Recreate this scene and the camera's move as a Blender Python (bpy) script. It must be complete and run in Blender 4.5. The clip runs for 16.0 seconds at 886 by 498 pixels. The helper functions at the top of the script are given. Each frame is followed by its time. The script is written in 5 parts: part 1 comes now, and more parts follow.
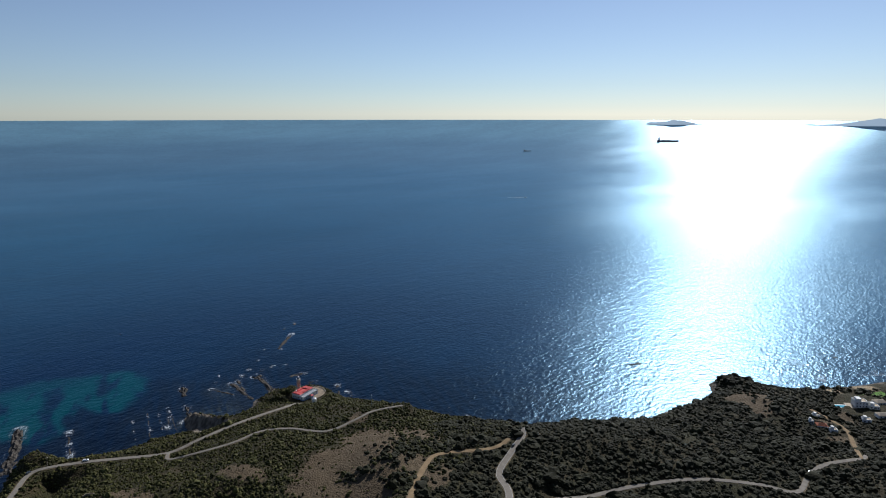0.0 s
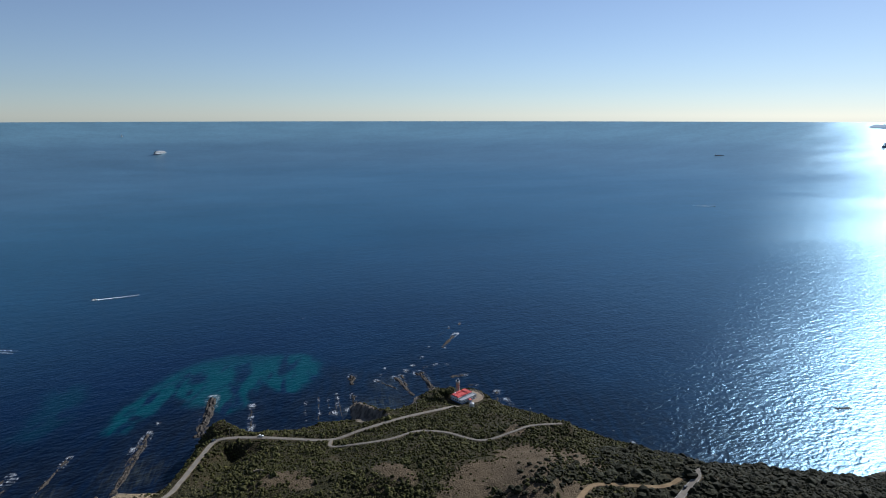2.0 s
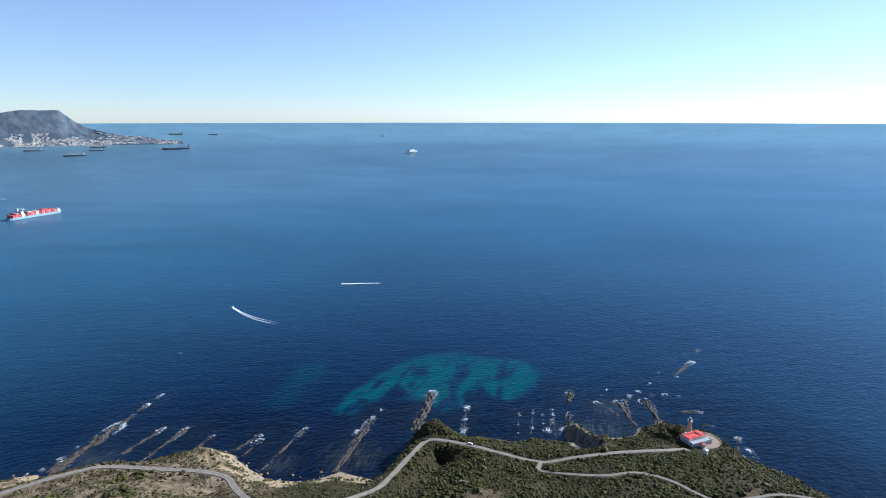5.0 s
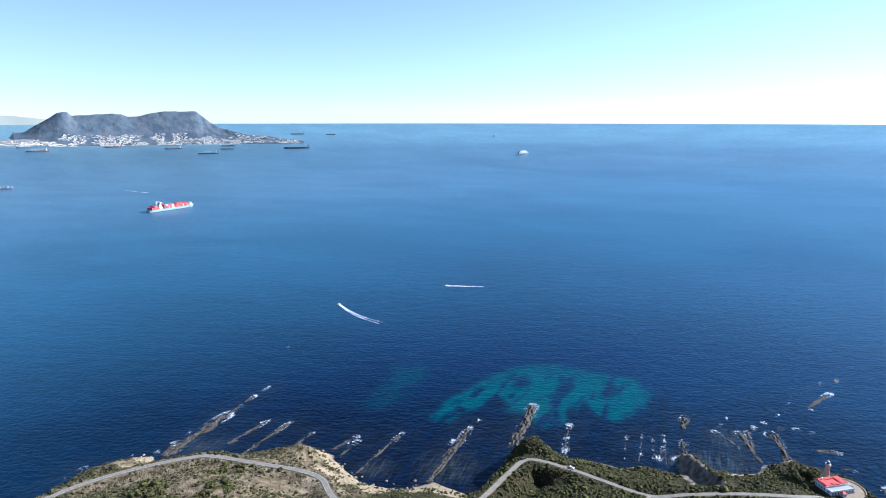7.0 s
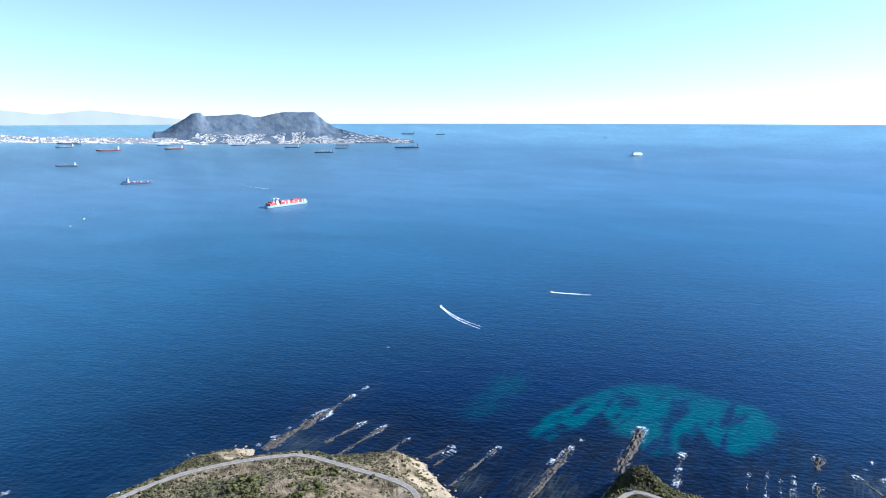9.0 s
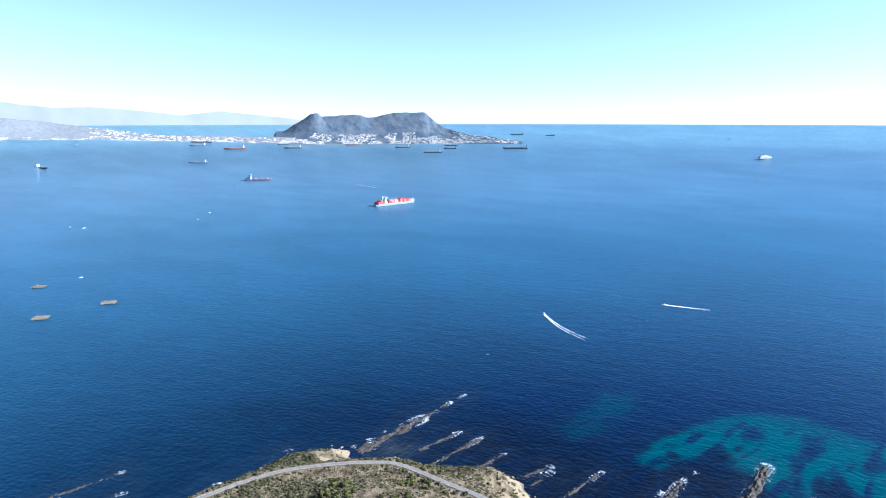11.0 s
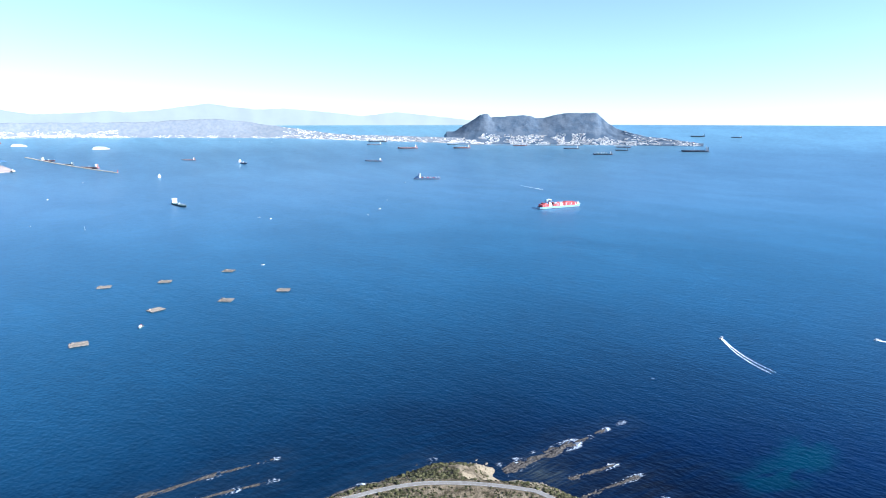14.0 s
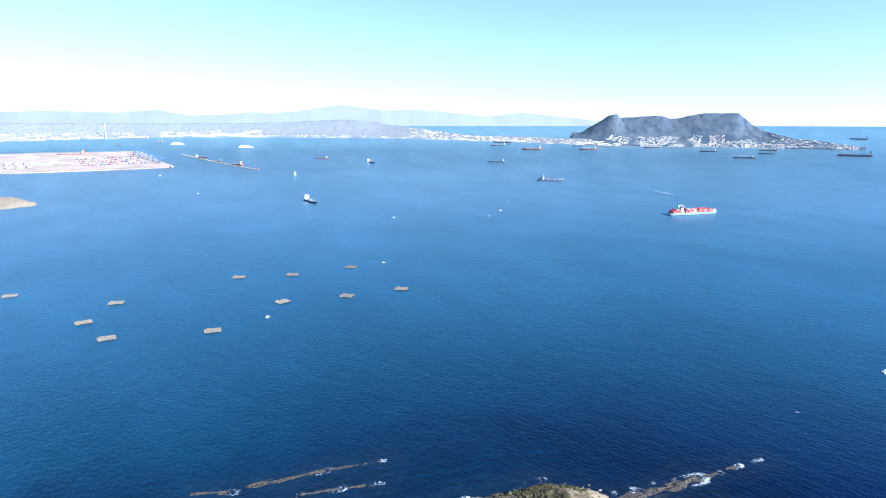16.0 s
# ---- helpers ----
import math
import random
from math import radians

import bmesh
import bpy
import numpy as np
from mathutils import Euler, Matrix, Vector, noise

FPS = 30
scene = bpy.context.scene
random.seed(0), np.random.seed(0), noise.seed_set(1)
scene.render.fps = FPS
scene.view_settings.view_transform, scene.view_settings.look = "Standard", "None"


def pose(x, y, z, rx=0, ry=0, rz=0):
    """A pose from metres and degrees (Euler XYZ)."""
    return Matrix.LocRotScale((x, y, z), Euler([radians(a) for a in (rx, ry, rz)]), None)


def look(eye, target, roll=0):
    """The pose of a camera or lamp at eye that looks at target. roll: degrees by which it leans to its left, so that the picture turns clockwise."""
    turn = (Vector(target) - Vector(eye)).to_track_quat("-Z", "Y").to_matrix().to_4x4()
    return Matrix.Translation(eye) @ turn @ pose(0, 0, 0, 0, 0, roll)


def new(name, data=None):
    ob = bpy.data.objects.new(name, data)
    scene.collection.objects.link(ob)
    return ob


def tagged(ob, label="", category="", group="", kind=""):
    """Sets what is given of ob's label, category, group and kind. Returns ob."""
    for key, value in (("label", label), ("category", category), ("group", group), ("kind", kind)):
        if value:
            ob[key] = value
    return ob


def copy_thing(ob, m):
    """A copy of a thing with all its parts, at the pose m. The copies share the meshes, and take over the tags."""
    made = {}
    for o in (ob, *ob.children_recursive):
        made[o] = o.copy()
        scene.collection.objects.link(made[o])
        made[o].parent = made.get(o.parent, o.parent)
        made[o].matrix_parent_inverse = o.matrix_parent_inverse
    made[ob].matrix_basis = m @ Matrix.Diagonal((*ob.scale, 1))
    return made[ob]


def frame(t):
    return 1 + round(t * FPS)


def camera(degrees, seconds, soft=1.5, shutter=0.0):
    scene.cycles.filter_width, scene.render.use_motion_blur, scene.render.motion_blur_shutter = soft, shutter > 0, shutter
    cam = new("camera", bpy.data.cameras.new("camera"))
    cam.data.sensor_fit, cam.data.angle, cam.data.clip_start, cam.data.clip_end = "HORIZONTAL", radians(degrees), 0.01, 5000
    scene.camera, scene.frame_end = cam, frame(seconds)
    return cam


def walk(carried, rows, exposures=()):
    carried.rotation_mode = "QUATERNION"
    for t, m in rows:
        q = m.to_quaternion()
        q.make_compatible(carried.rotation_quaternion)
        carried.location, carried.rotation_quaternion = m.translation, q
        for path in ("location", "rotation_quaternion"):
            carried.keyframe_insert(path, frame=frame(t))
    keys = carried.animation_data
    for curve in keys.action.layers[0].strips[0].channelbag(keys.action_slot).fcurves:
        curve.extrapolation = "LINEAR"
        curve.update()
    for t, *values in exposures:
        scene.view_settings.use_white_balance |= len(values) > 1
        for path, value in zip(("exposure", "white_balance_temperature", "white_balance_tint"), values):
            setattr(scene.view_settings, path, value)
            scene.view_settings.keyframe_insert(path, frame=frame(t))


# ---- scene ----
cam = camera(71.24, 16.0, 1.0)
PATH = [
    (0, -0.0, 0.0, 310.0, 77.71, 0.00, 27.06),
    (0.5, -1.8, 5.4, 309.9, 77.75, 0.00, 31.10),
    (1, -4.0, 10.0, 309.8, 77.79, 0.00, 34.87),
    (1.5, -6.7, 14.8, 309.8, 77.82, 0.00, 38.86),
    (2, -10.0, 20.3, 309.4, 77.84, 0.00, 43.19),
    (2.5, -13.7, 25.8, 309.1, 77.87, 0.00, 47.06),
    (3, -17.2, 30.5, 309.1, 77.88, 0.00, 50.66),
    (3.5, -21.3, 34.5, 309.5, 77.90, 0.00, 54.42),
    (4, -25.4, 38.0, 309.9, 77.92, 0.00, 58.01),
    (4.5, -29.8, 41.3, 309.9, 77.94, 0.00, 61.76),
    (7, -55.5, 55.2, 310.4, 78.02, 0.00, 75.09),
    (7.5, -61.6, 56.8, 310.5, 78.02, 0.00, 78.05),
    (8, -67.8, 58.8, 310.5, 78.03, 0.00, 80.80),
    (8.5, -74.2, 60.3, 310.5, 78.03, 0.00, 82.95),
    (9, -80.4, 61.3, 310.4, 78.04, 0.00, 85.00),
    (11.5, -111.8, 63.3, 310.4, 78.08, 0.00, 97.47),
    (12, -117.9, 62.8, 310.0, 78.08, 0.00, 99.92),
    (12.5, -123.9, 62.5, 309.7, 78.10, 0.00, 102.34),
    (13, -129.9, 61.8, 309.4, 78.12, 0.00, 104.80),
    (13.5, -136.0, 60.9, 309.5, 78.14, 0.00, 107.37),
    (14, -142.1, 59.7, 309.5, 78.14, 0.00, 110.21),
    (14.5, -148.3, 58.3, 309.4, 78.16, 0.00, 113.17),
    (15, -154.2, 57.0, 309.4, 78.18, 0.00, 116.04),
    (15.5, -159.5, 55.3, 309.4, 78.20, 0.00, 118.82),
    (16, -164.6, 53.3, 309.5, 78.20, 0.00, 121.57),
]
walk(cam, [(t, pose(*p)) for t, *p in PATH], exposures=[(0, 0.12, 5850, 10), (2, 0.24, 5700, 10), (3.5, 0.54, 5550, 10), (4.5, 0.9, 5450, 10), (7, 1.43, 5250, 10), (9, 1.6, 5150, 10), (16, 1.68, 5100, 10)])

# ---- world, sun, exposure ----
SUN_AZ = 2.0          # degrees from +y
SUN_EL = 31.0
world = bpy.data.worlds.new("sky")
scene.world = world
world.use_nodes = True
wn = world.node_tree
sky = wn.nodes.new("ShaderNodeTexSky")
sky.sky_type = "NISHITA"
sky.sun_disc = False
sky.sun_elevation = radians(SUN_EL)
sky.sun_rotation = radians(-SUN_AZ)
sky.altitude = 300
sky.air_density = 0.9
sky.dust_density = 0.1
sky.ozone_density = 4.0
tone = wn.nodes.new("ShaderNodeHueSaturation")
tone.inputs["Saturation"].default_value = 0.8
tone.inputs["Hue"].default_value = 0.503
wn.links.new(sky.outputs[0], tone.inputs["Color"])
wn.links.new(tone.outputs[0], wn.nodes["Background"].inputs[0])
wn.nodes["Background"].inputs[1].default_value = 0.067
sun = bpy.data.lights.new("sun", "SUN")
sun.energy, sun.angle, sun.color = 5.0, radians(0.6), (1.0, 0.95, 0.87)
sun_ob = new("sun", sun)
sun_dir = Vector((-math.sin(radians(SUN_AZ)) * math.cos(radians(SUN_EL)), math.cos(radians(SUN_AZ)) * math.cos(radians(SUN_EL)), math.sin(radians(SUN_EL))))
sun_ob.matrix_world = look(sun_dir * 3000, (0, 0, 0))

# ---- small maths ----
CX, CY = -90.0, 55.0                 # middle of the bay's sheet
R_FLAT, R_RIM, Z_RIM = 3000.0, 4950.0, 267.0


def sea_z(r):
    """Height of the water sheet: level near, lifted gently to the skyline far out."""
    s = np.clip((np.asarray(r, float) - R_FLAT) / (R_RIM - R_FLAT), 0, 1)
    return Z_RIM * s * s


def far(az, r):
    """Ground place at azimuth az (degrees from +y, turning left) and distance r from the middle."""
    a = radians(az)
    return CX - r * math.sin(a), CY + r * math.cos(a)


def afloat(x, y):
    return float(sea_z(math.hypot(x - CX, y - CY)))


def vnoise(x, y, seed=0):
    """Smooth value noise in -1..1."""
    x, y = np.asarray(x, float), np.asarray(y, float)
    ix, iy = np.floor(x).astype(np.int64), np.floor(y).astype(np.int64)
    fx, fy = x - ix, y - iy
    fx, fy = fx * fx * (3 - 2 * fx), fy * fy * (3 - 2 * fy)

    def h(a, b):
        n = (a * 374761393 + b * 668265263 + seed * 974711) & 0xFFFFFFFF
        n = ((n ^ (n >> 13)) * 1274126177) & 0xFFFFFFFF
        return ((n ^ (n >> 16)) & 0xFFFF) / 32767.5 - 1
    return (h(ix, iy) * (1 - fx) + h(ix + 1, iy) * fx) * (1 - fy) + (h(ix, iy + 1) * (1 - fx) + h(ix + 1, iy + 1) * fx) * fy


def fbm(x, y, octaves=4, seed=0):
    return sum(vnoise(x * 2 ** k, y * 2 ** k, seed + k) / 2 ** k for k in range(octaves))


def smooth(a, b, v):
    s = np.clip((np.asarray(v, float) - a) / (b - a), 0, 1)
    return s * s * (3 - 2 * s)


def line_dist(px, py, pts):
    """Distance to a polyline, and how far along it (0 to 1)."""
    best, along = np.full(np.shape(px), 1e9), np.zeros(np.shape(px))
    n = len(pts) - 1
    for k in range(n):
        (ax, ay), (bx, by) = pts[k][:2], pts[k + 1][:2]
        dx, dy = bx - ax, by - ay
        s = np.clip(((px - ax) * dx + (py - ay) * dy) / (dx * dx + dy * dy + 1e-9), 0, 1)
        d = np.hypot(px - ax - s * dx, py - ay - s * dy)
        along = np.where(d < best, (k + s) / n, along)
        best = np.minimum(best, d)
    return best, along


def poly_sd(px, py, pts):
    """Signed distance to a closed outline, positive inside."""
    d, _ = line_dist(px, py, list(pts) + [pts[0]])
    inside = np.zeros(np.shape(px), bool)
    for (ax, ay), (bx, by) in zip(pts, list(pts[1:]) + [pts[0]]):
        cross = (ay > py) != (by > py)
        inside ^= cross & (px < (bx - ax) * (py - ay) / ((by - ay) or 1e-9) + ax)
    return np.where(inside, d, -d)


def curve_pts(pts, step=4.0):
    """Points along a smooth curve through pts (Catmull-Rom)."""
    p = np.array(pts, float)
    p = np.vstack([2 * p[0] - p[1], p, 2 * p[-1] - p[-2]])
    out = []
    for k in range(1, len(p) - 2):
        n = max(2, int(np.linalg.norm(p[k + 1][:2] - p[k][:2]) / step))
        for s in np.arange(n) / n:
            out.append(0.5 * (2 * p[k] + (p[k + 1] - p[k - 1]) * s + (2 * p[k - 1] - 5 * p[k] + 4 * p[k + 1] - p[k + 2]) * s * s
                              + (3 * p[k] - p[k - 1] - 3 * p[k + 1] + p[k + 2]) * s ** 3))
    out.append(p[-2])
    return np.array(out)


# ---- materials ----
def nodes_of(m):
    return m.node_tree.nodes, m.node_tree.links


def material(name, a, b=None, scale=0.5, rough=0.8, metal=0.0, bump=0.0, bump_scale=None, per="", spread=0.0):
    """Two-tone surface: large stains and fine grain at real size, relief, and a shift from piece to piece (per: Object or Island)."""
    m = bpy.data.materials.new(name)
    m.use_nodes = True
    n, l = nodes_of(m)
    p = n["Principled BSDF"]
    p.inputs["Roughness"].default_value, p.inputs["Metallic"].default_value = rough, metal
    p.inputs["Specular IOR Level"].default_value = 0.12 if rough > 0.8 else 0.5
    b = b or tuple(c * 0.7 for c in a)
    co = n.new("ShaderNodeTexCoord")
    n1, n2 = n.new("ShaderNodeTexNoise"), n.new("ShaderNodeTexNoise")
    n1.inputs["Scale"].default_value, n1.inputs["Detail"].default_value = scale, 5
    n2.inputs["Scale"].default_value, n2.inputs["Detail"].default_value = scale * 9, 3
    add = n.new("ShaderNodeMath")
    add.operation = "MULTIPLY_ADD"
    add.inputs[1].default_value = 0.35
    ramp = n.new("ShaderNodeValToRGB")
    ramp.color_ramp.elements[0].position, ramp.color_ramp.elements[1].position = 0.5, 0.85
    ramp.color_ramp.elements[0].color, ramp.color_ramp.elements[1].color = (*a, 1), (*b, 1)
    for t in (n1, n2):
        l.new(co.outputs["Object"], t.inputs["Vector"])
    l.new(n2.outputs["Fac"], add.inputs[0])
    l.new(n1.outputs["Fac"], add.inputs[2])
    l.new(add.outputs[0], ramp.inputs[0])
    colour = ramp.outputs[0]
    if per:
        src = n.new("ShaderNodeObjectInfo") if per == "Object" else n.new("ShaderNodeNewGeometry")
        out = src.outputs["Random"] if per == "Object" else src.outputs["Random Per Island"]
        mr = n.new("ShaderNodeMapRange")
        mr.inputs["To Min"].default_value, mr.inputs["To Max"].default_value = 1 - spread, 1 + spread
        hs = n.new("ShaderNodeHueSaturation")
        l.new(out, mr.inputs["Value"])
        l.new(mr.outputs[0], hs.inputs["Value"])
        l.new(colour, hs.inputs["Color"])
        colour = hs.outputs[0]
    l.new(colour, p.inputs["Base Color"])
    if bump:
        bp = n.new("ShaderNodeBump")
        bp.inputs["Distance"].default_value = bump
        n3 = n.new("ShaderNodeTexNoise")
        n3.inputs["Scale"].default_value, n3.inputs["Detail"].default_value = bump_scale or scale * 4, 4
        l.new(co.outputs["Object"], n3.inputs["Vector"])
        l.new(n3.outputs["Fac"], bp.inputs["Height"])
        l.new(bp.outputs[0], p.inputs["Normal"])
    return m


def attr(n, name):
    a = n.new("ShaderNodeAttribute")
    a.attribute_name = name
    return a.outputs["Fac"]


def mixed(n, l, fac, a, b):
    x = n.new("ShaderNodeMix")
    x.data_type = "RGBA"
    l.new(fac, x.inputs[0])
    for sock, v in ((x.inputs[6], a), (x.inputs[7], b)):
        if isinstance(v, tuple):
            sock.default_value = (*v, 1)
        else:
            l.new(v, sock)
    return x.outputs[2]


def noise_node(n, l, co, scale, detail=4, stretch=None):
    t = n.new("ShaderNodeTexNoise")
    t.inputs["Scale"].default_value, t.inputs["Detail"].default_value = scale, detail
    if stretch:
        mp = n.new("ShaderNodeMapping")
        mp.vector_type = "TEXTURE"
        mp.inputs["Rotation"].default_value = (0, 0, radians(stretch[0]))
        mp.inputs["Scale"].default_value = (stretch[1], stretch[2], 1)
        l.new(co, mp.inputs["Vector"])
        co = mp.outputs[0]
    l.new(co, t.inputs["Vector"])
    return t.outputs["Fac"]


def ranged(n, l, v, a, b, lo=0.0, hi=1.0):
    m = n.new("ShaderNodeMapRange")
    m.interpolation_type = "SMOOTHSTEP"
    for k, x in zip(("From Min", "From Max", "To Min", "To Max"), (a, b, lo, hi)):
        m.inputs[k].default_value = x
    l.new(v, m.inputs["Value"])
    return m.outputs[0]


def math_node(n, l, op, a, b):
    m = n.new("ShaderNodeMath")
    m.operation = op
    for k, v in enumerate((a, b)):
        if isinstance(v, (int, float)):
            m.inputs[k].default_value = v
        else:
            l.new(v, m.inputs[k])
    return m.outputs[0]


def sea_material():
    m = bpy.data.materials.new("sea_water")
    m.use_nodes = True
    n, l = nodes_of(m)
    n.remove(n["Principled BSDF"])
    co = n.new("ShaderNodeTexCoord").outputs["Object"]
    drift = noise_node(n, l, co, 0.0018, 5)
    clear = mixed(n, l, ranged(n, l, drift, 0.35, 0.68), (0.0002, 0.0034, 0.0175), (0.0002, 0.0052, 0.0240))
    # paler tones far out: haze of distance mixed into the water colour
    mid_haze = mixed(n, l, ranged(n, l, drift, 0.35, 0.68), (0.029, 0.122, 0.186), (0.033, 0.139, 0.21))
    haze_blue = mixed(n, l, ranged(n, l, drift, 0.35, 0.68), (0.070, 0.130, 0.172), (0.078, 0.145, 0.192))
    deep = mixed(n, l, attr(n, "open"), clear, mixed(n, l, ranged(n, l, attr(n, "open"), 0.25, 0.8), mid_haze, haze_blue))
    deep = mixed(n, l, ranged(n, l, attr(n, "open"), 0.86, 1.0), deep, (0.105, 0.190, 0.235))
    # shallow sand and weed seen through the water
    patch = noise_node(n, l, co, 0.045, 5, (-43, 2.6, 0.8))
    teal_mask = math_node(n, l, "MULTIPLY", attr(n, "shallow"), ranged(n, l, patch, 0.36, 0.50))
    # light and dark of waves and wind lanes, multiplied into the water colour
    wave_shade = ranged(n, l, math_node(n, l, "ADD", math_node(n, l, "MULTIPLY", noise_node(n, l, co, 0.11, 4), 0.6), math_node(n, l, "MULTIPLY", noise_node(n, l, co, 0.03, 4), 0.4)), 0.36, 0.62, 0.86, 1.14)
    streak = ranged(n, l, noise_node(n, l, co, 0.0085, 5, (60, 2.4, 1.0)), 0.36, 0.66, 0.93, 1.08)
    wave_shade = math_node(n, l, "MULTIPLY", wave_shade, streak)
    scaled = n.new("ShaderNodeVectorMath")
    scaled.operation = "SCALE"
    l.new(deep, scaled.inputs[0])
    l.new(wave_shade, scaled.inputs["Scale"])
    deep = scaled.outputs[0]
    col = mixed(n, l, teal_mask, deep, (0.0010, 0.039, 0.047))
    weed = noise_node(n, l, co, 0.11, 5, (-43, 5.0, 0.8))
    weed_mask = math_node(n, l, "MULTIPLY", attr(n, "weed"), ranged(n, l, weed, 0.35, 0.6, 0.5, 1.0))
    col = mixed(n, l, weed_mask, col, (0.0008, 0.0018, 0.0065))
    ledge = noise_node(n, l, co, 0.3, 5, (-34, 6.0, 0.6))
    shore = math_node(n, l, "MULTIPLY", attr(n, "shore"), ranged(n, l, ledge, 0.40, 0.68, 0.1, 0.75))
    col = mixed(n, l, shore, col, (0.060, 0.066, 0.050))
    fine = math_node(n, l, "ADD", math_node(n, l, "MULTIPLY", noise_node(n, l, co, 0.45, 6, (-38, 2.0, 0.7)), 0.55), math_node(n, l, "MULTIPLY", noise_node(n, l, co, 2.0, 4), 0.45))
    foam_edge = math_node(n, l, "ADD", attr(n, "foam"), fine)
    foam = ranged(n, l, foam_edge, 0.88, 1.14)
    col = mixed(n, l, foam, col, (0.62, 0.65, 0.67))
    # waves: those too small to tell apart are roughness, the rest is relief
    far_out = attr(n, "even")
    slick = ranged(n, l, noise_node(n, l, co, 0.0016, 6, (60, 2.0, 0.9)), 0.42, 0.62)
    rough = math_node(n, l, "ADD", 0.295, math_node(n, l, "MULTIPLY", far_out, 0.085))
    rough = math_node(n, l, "ADD", rough, math_node(n, l, "MULTIPLY", slick, 0.03))
    chop = noise_node(n, l, co, 0.20, 4, (72, 1.35, 0.9))
    swell = noise_node(n, l, co, 0.050, 3, (72, 1.6, 0.8))
    tall = math_node(n, l, "SUBTRACT", 1.0, math_node(n, l, "MULTIPLY", far_out, 0.4))
    waves = math_node(n, l, "ADD", math_node(n, l, "MULTIPLY", chop, 0.8), math_node(n, l, "MULTIPLY", swell, 0.8))
    waves = math_node(n, l, "MULTIPLY", waves, tall)
    bp = n.new("ShaderNodeBump")
    bp.inputs["Distance"].default_value = 1.0
    l.new(waves, bp.inputs["Height"])
    body, gloss = n.new("ShaderNodeBsdfDiffuse"), n.new("ShaderNodeBsdfMetallic")
    l.new(col, body.inputs["Color"])
    sheen = n.new("ShaderNodeBsdfMetallic")
    for g, kind, more in ((gloss, "BECKMANN", 0.0), (sheen, "GGX", 0.34)):
        g.fresnel_type, g.distribution = "F82", kind
        g.inputs["Base Color"].default_value = (0.0055, 0.0088, 0.0138, 1)
        g.inputs["Edge Tint"].default_value = (0.72, 0.85, 0.95, 1)
        l.new(math_node(n, l, "ADD", rough, more), g.inputs["Roughness"])
        l.new(bp.outputs[0], g.inputs["Normal"])
    glint = n.new("ShaderNodeMixShader")
    glint.inputs[0].default_value = 0.18
    l.new(gloss.outputs[0], glint.inputs[1])
    l.new(sheen.outputs[0], glint.inputs[2])
    fres = n.new("ShaderNodeFresnel")
    fres.inputs["IOR"].default_value = 1.34
    l.new(bp.outputs[0], fres.inputs["Normal"])
    under, over, mix = n.new("ShaderNodeMixShader"), n.new("ShaderNodeMixShader"), n.new("ShaderNodeAddShader")
    l.new(math_node(n, l, "MULTIPLY", math_node(n, l, "MULTIPLY", fres.outputs[0], 0.2), math_node(n, l, "SUBTRACT", 1.0, foam)), under.inputs[0])
    l.new(body.outputs[0], under.inputs[1])
    l.new(foam, over.inputs[0])
    l.new(glint.outputs[0], over.inputs[1])
    l.new(under.outputs[0], mix.inputs[0])
    l.new(over.outputs[0], mix.inputs[1])
    l.new(mix.outputs[0], n["Material Output"].inputs[0])
    return m


def ground_material():
    m = bpy.data.materials.new("scrubland")
    m.use_nodes = True
    n, l = nodes_of(m)
    p = n["Principled BSDF"]
    p.inputs["Roughness"].default_value = 0.95
    p.inputs["Specular IOR Level"].default_value = 0.15
    co = n.new("ShaderNodeTexCoord").outputs["Object"]
    grain = noise_node(n, l, co, 0.9, 6)
    broad = noise_node(n, l, co, 0.035, 5)
    mid = noise_node(n, l, co, 0.16, 5)
    soil = mixed(n, l, ranged(n, l, grain, 0.35, 0.7), (0.070, 0.050, 0.028), (0.115, 0.084, 0.050))
    green = mixed(n, l, ranged(n, l, grain, 0.3, 0.7), (0.012, 0.0118, 0.004), (0.040, 0.036, 0.0125))
    straw = mixed(n, l, ranged(n, l, mid, 0.35, 0.65), (0.042, 0.031, 0.014), green)
    col = mixed(n, l, ranged(n, l, broad, 0.38, 0.6), green, straw)
    dry = math_node(n, l, "ADD", attr(n, "dry"), math_node(n, l, "MULTIPLY", mid, 0.9))
    col = mixed(n, l, ranged(n, l, dry, 0.85, 1.1), col, soil)
    rock = mixed(n, l, ranged(n, l, mid, 0.35, 0.7), (0.075, 0.062, 0.048), (0.23, 0.19, 0.145))
    rk = math_node(n, l, "ADD", attr(n, "rocky"), math_node(n, l, "MULTIPLY", mid, 0.8))
    col = mixed(n, l, ranged(n, l, rk, 0.8, 1.15), col, rock)
    sand = mixed(n, l, ranged(n, l, grain, 0.3, 0.7), (0.22, 0.165, 0.10), (0.31, 0.245, 0.155))
    sd = math_node(n, l, "ADD", attr(n, "sand"), math_node(n, l, "MULTIPLY", mid, 0.5))
    col = mixed(n, l, ranged(n, l, sd, 0.75, 1.05), col, sand)
    l.new(col, p.inputs["Base Color"])
    bp = n.new("ShaderNodeBump")
    bp.inputs["Distance"].default_value = 1.6
    l.new(math_node(n, l, "ADD", grain, mid), bp.inputs["Height"])
    l.new(bp.outputs[0], p.inputs["Normal"])
    return m


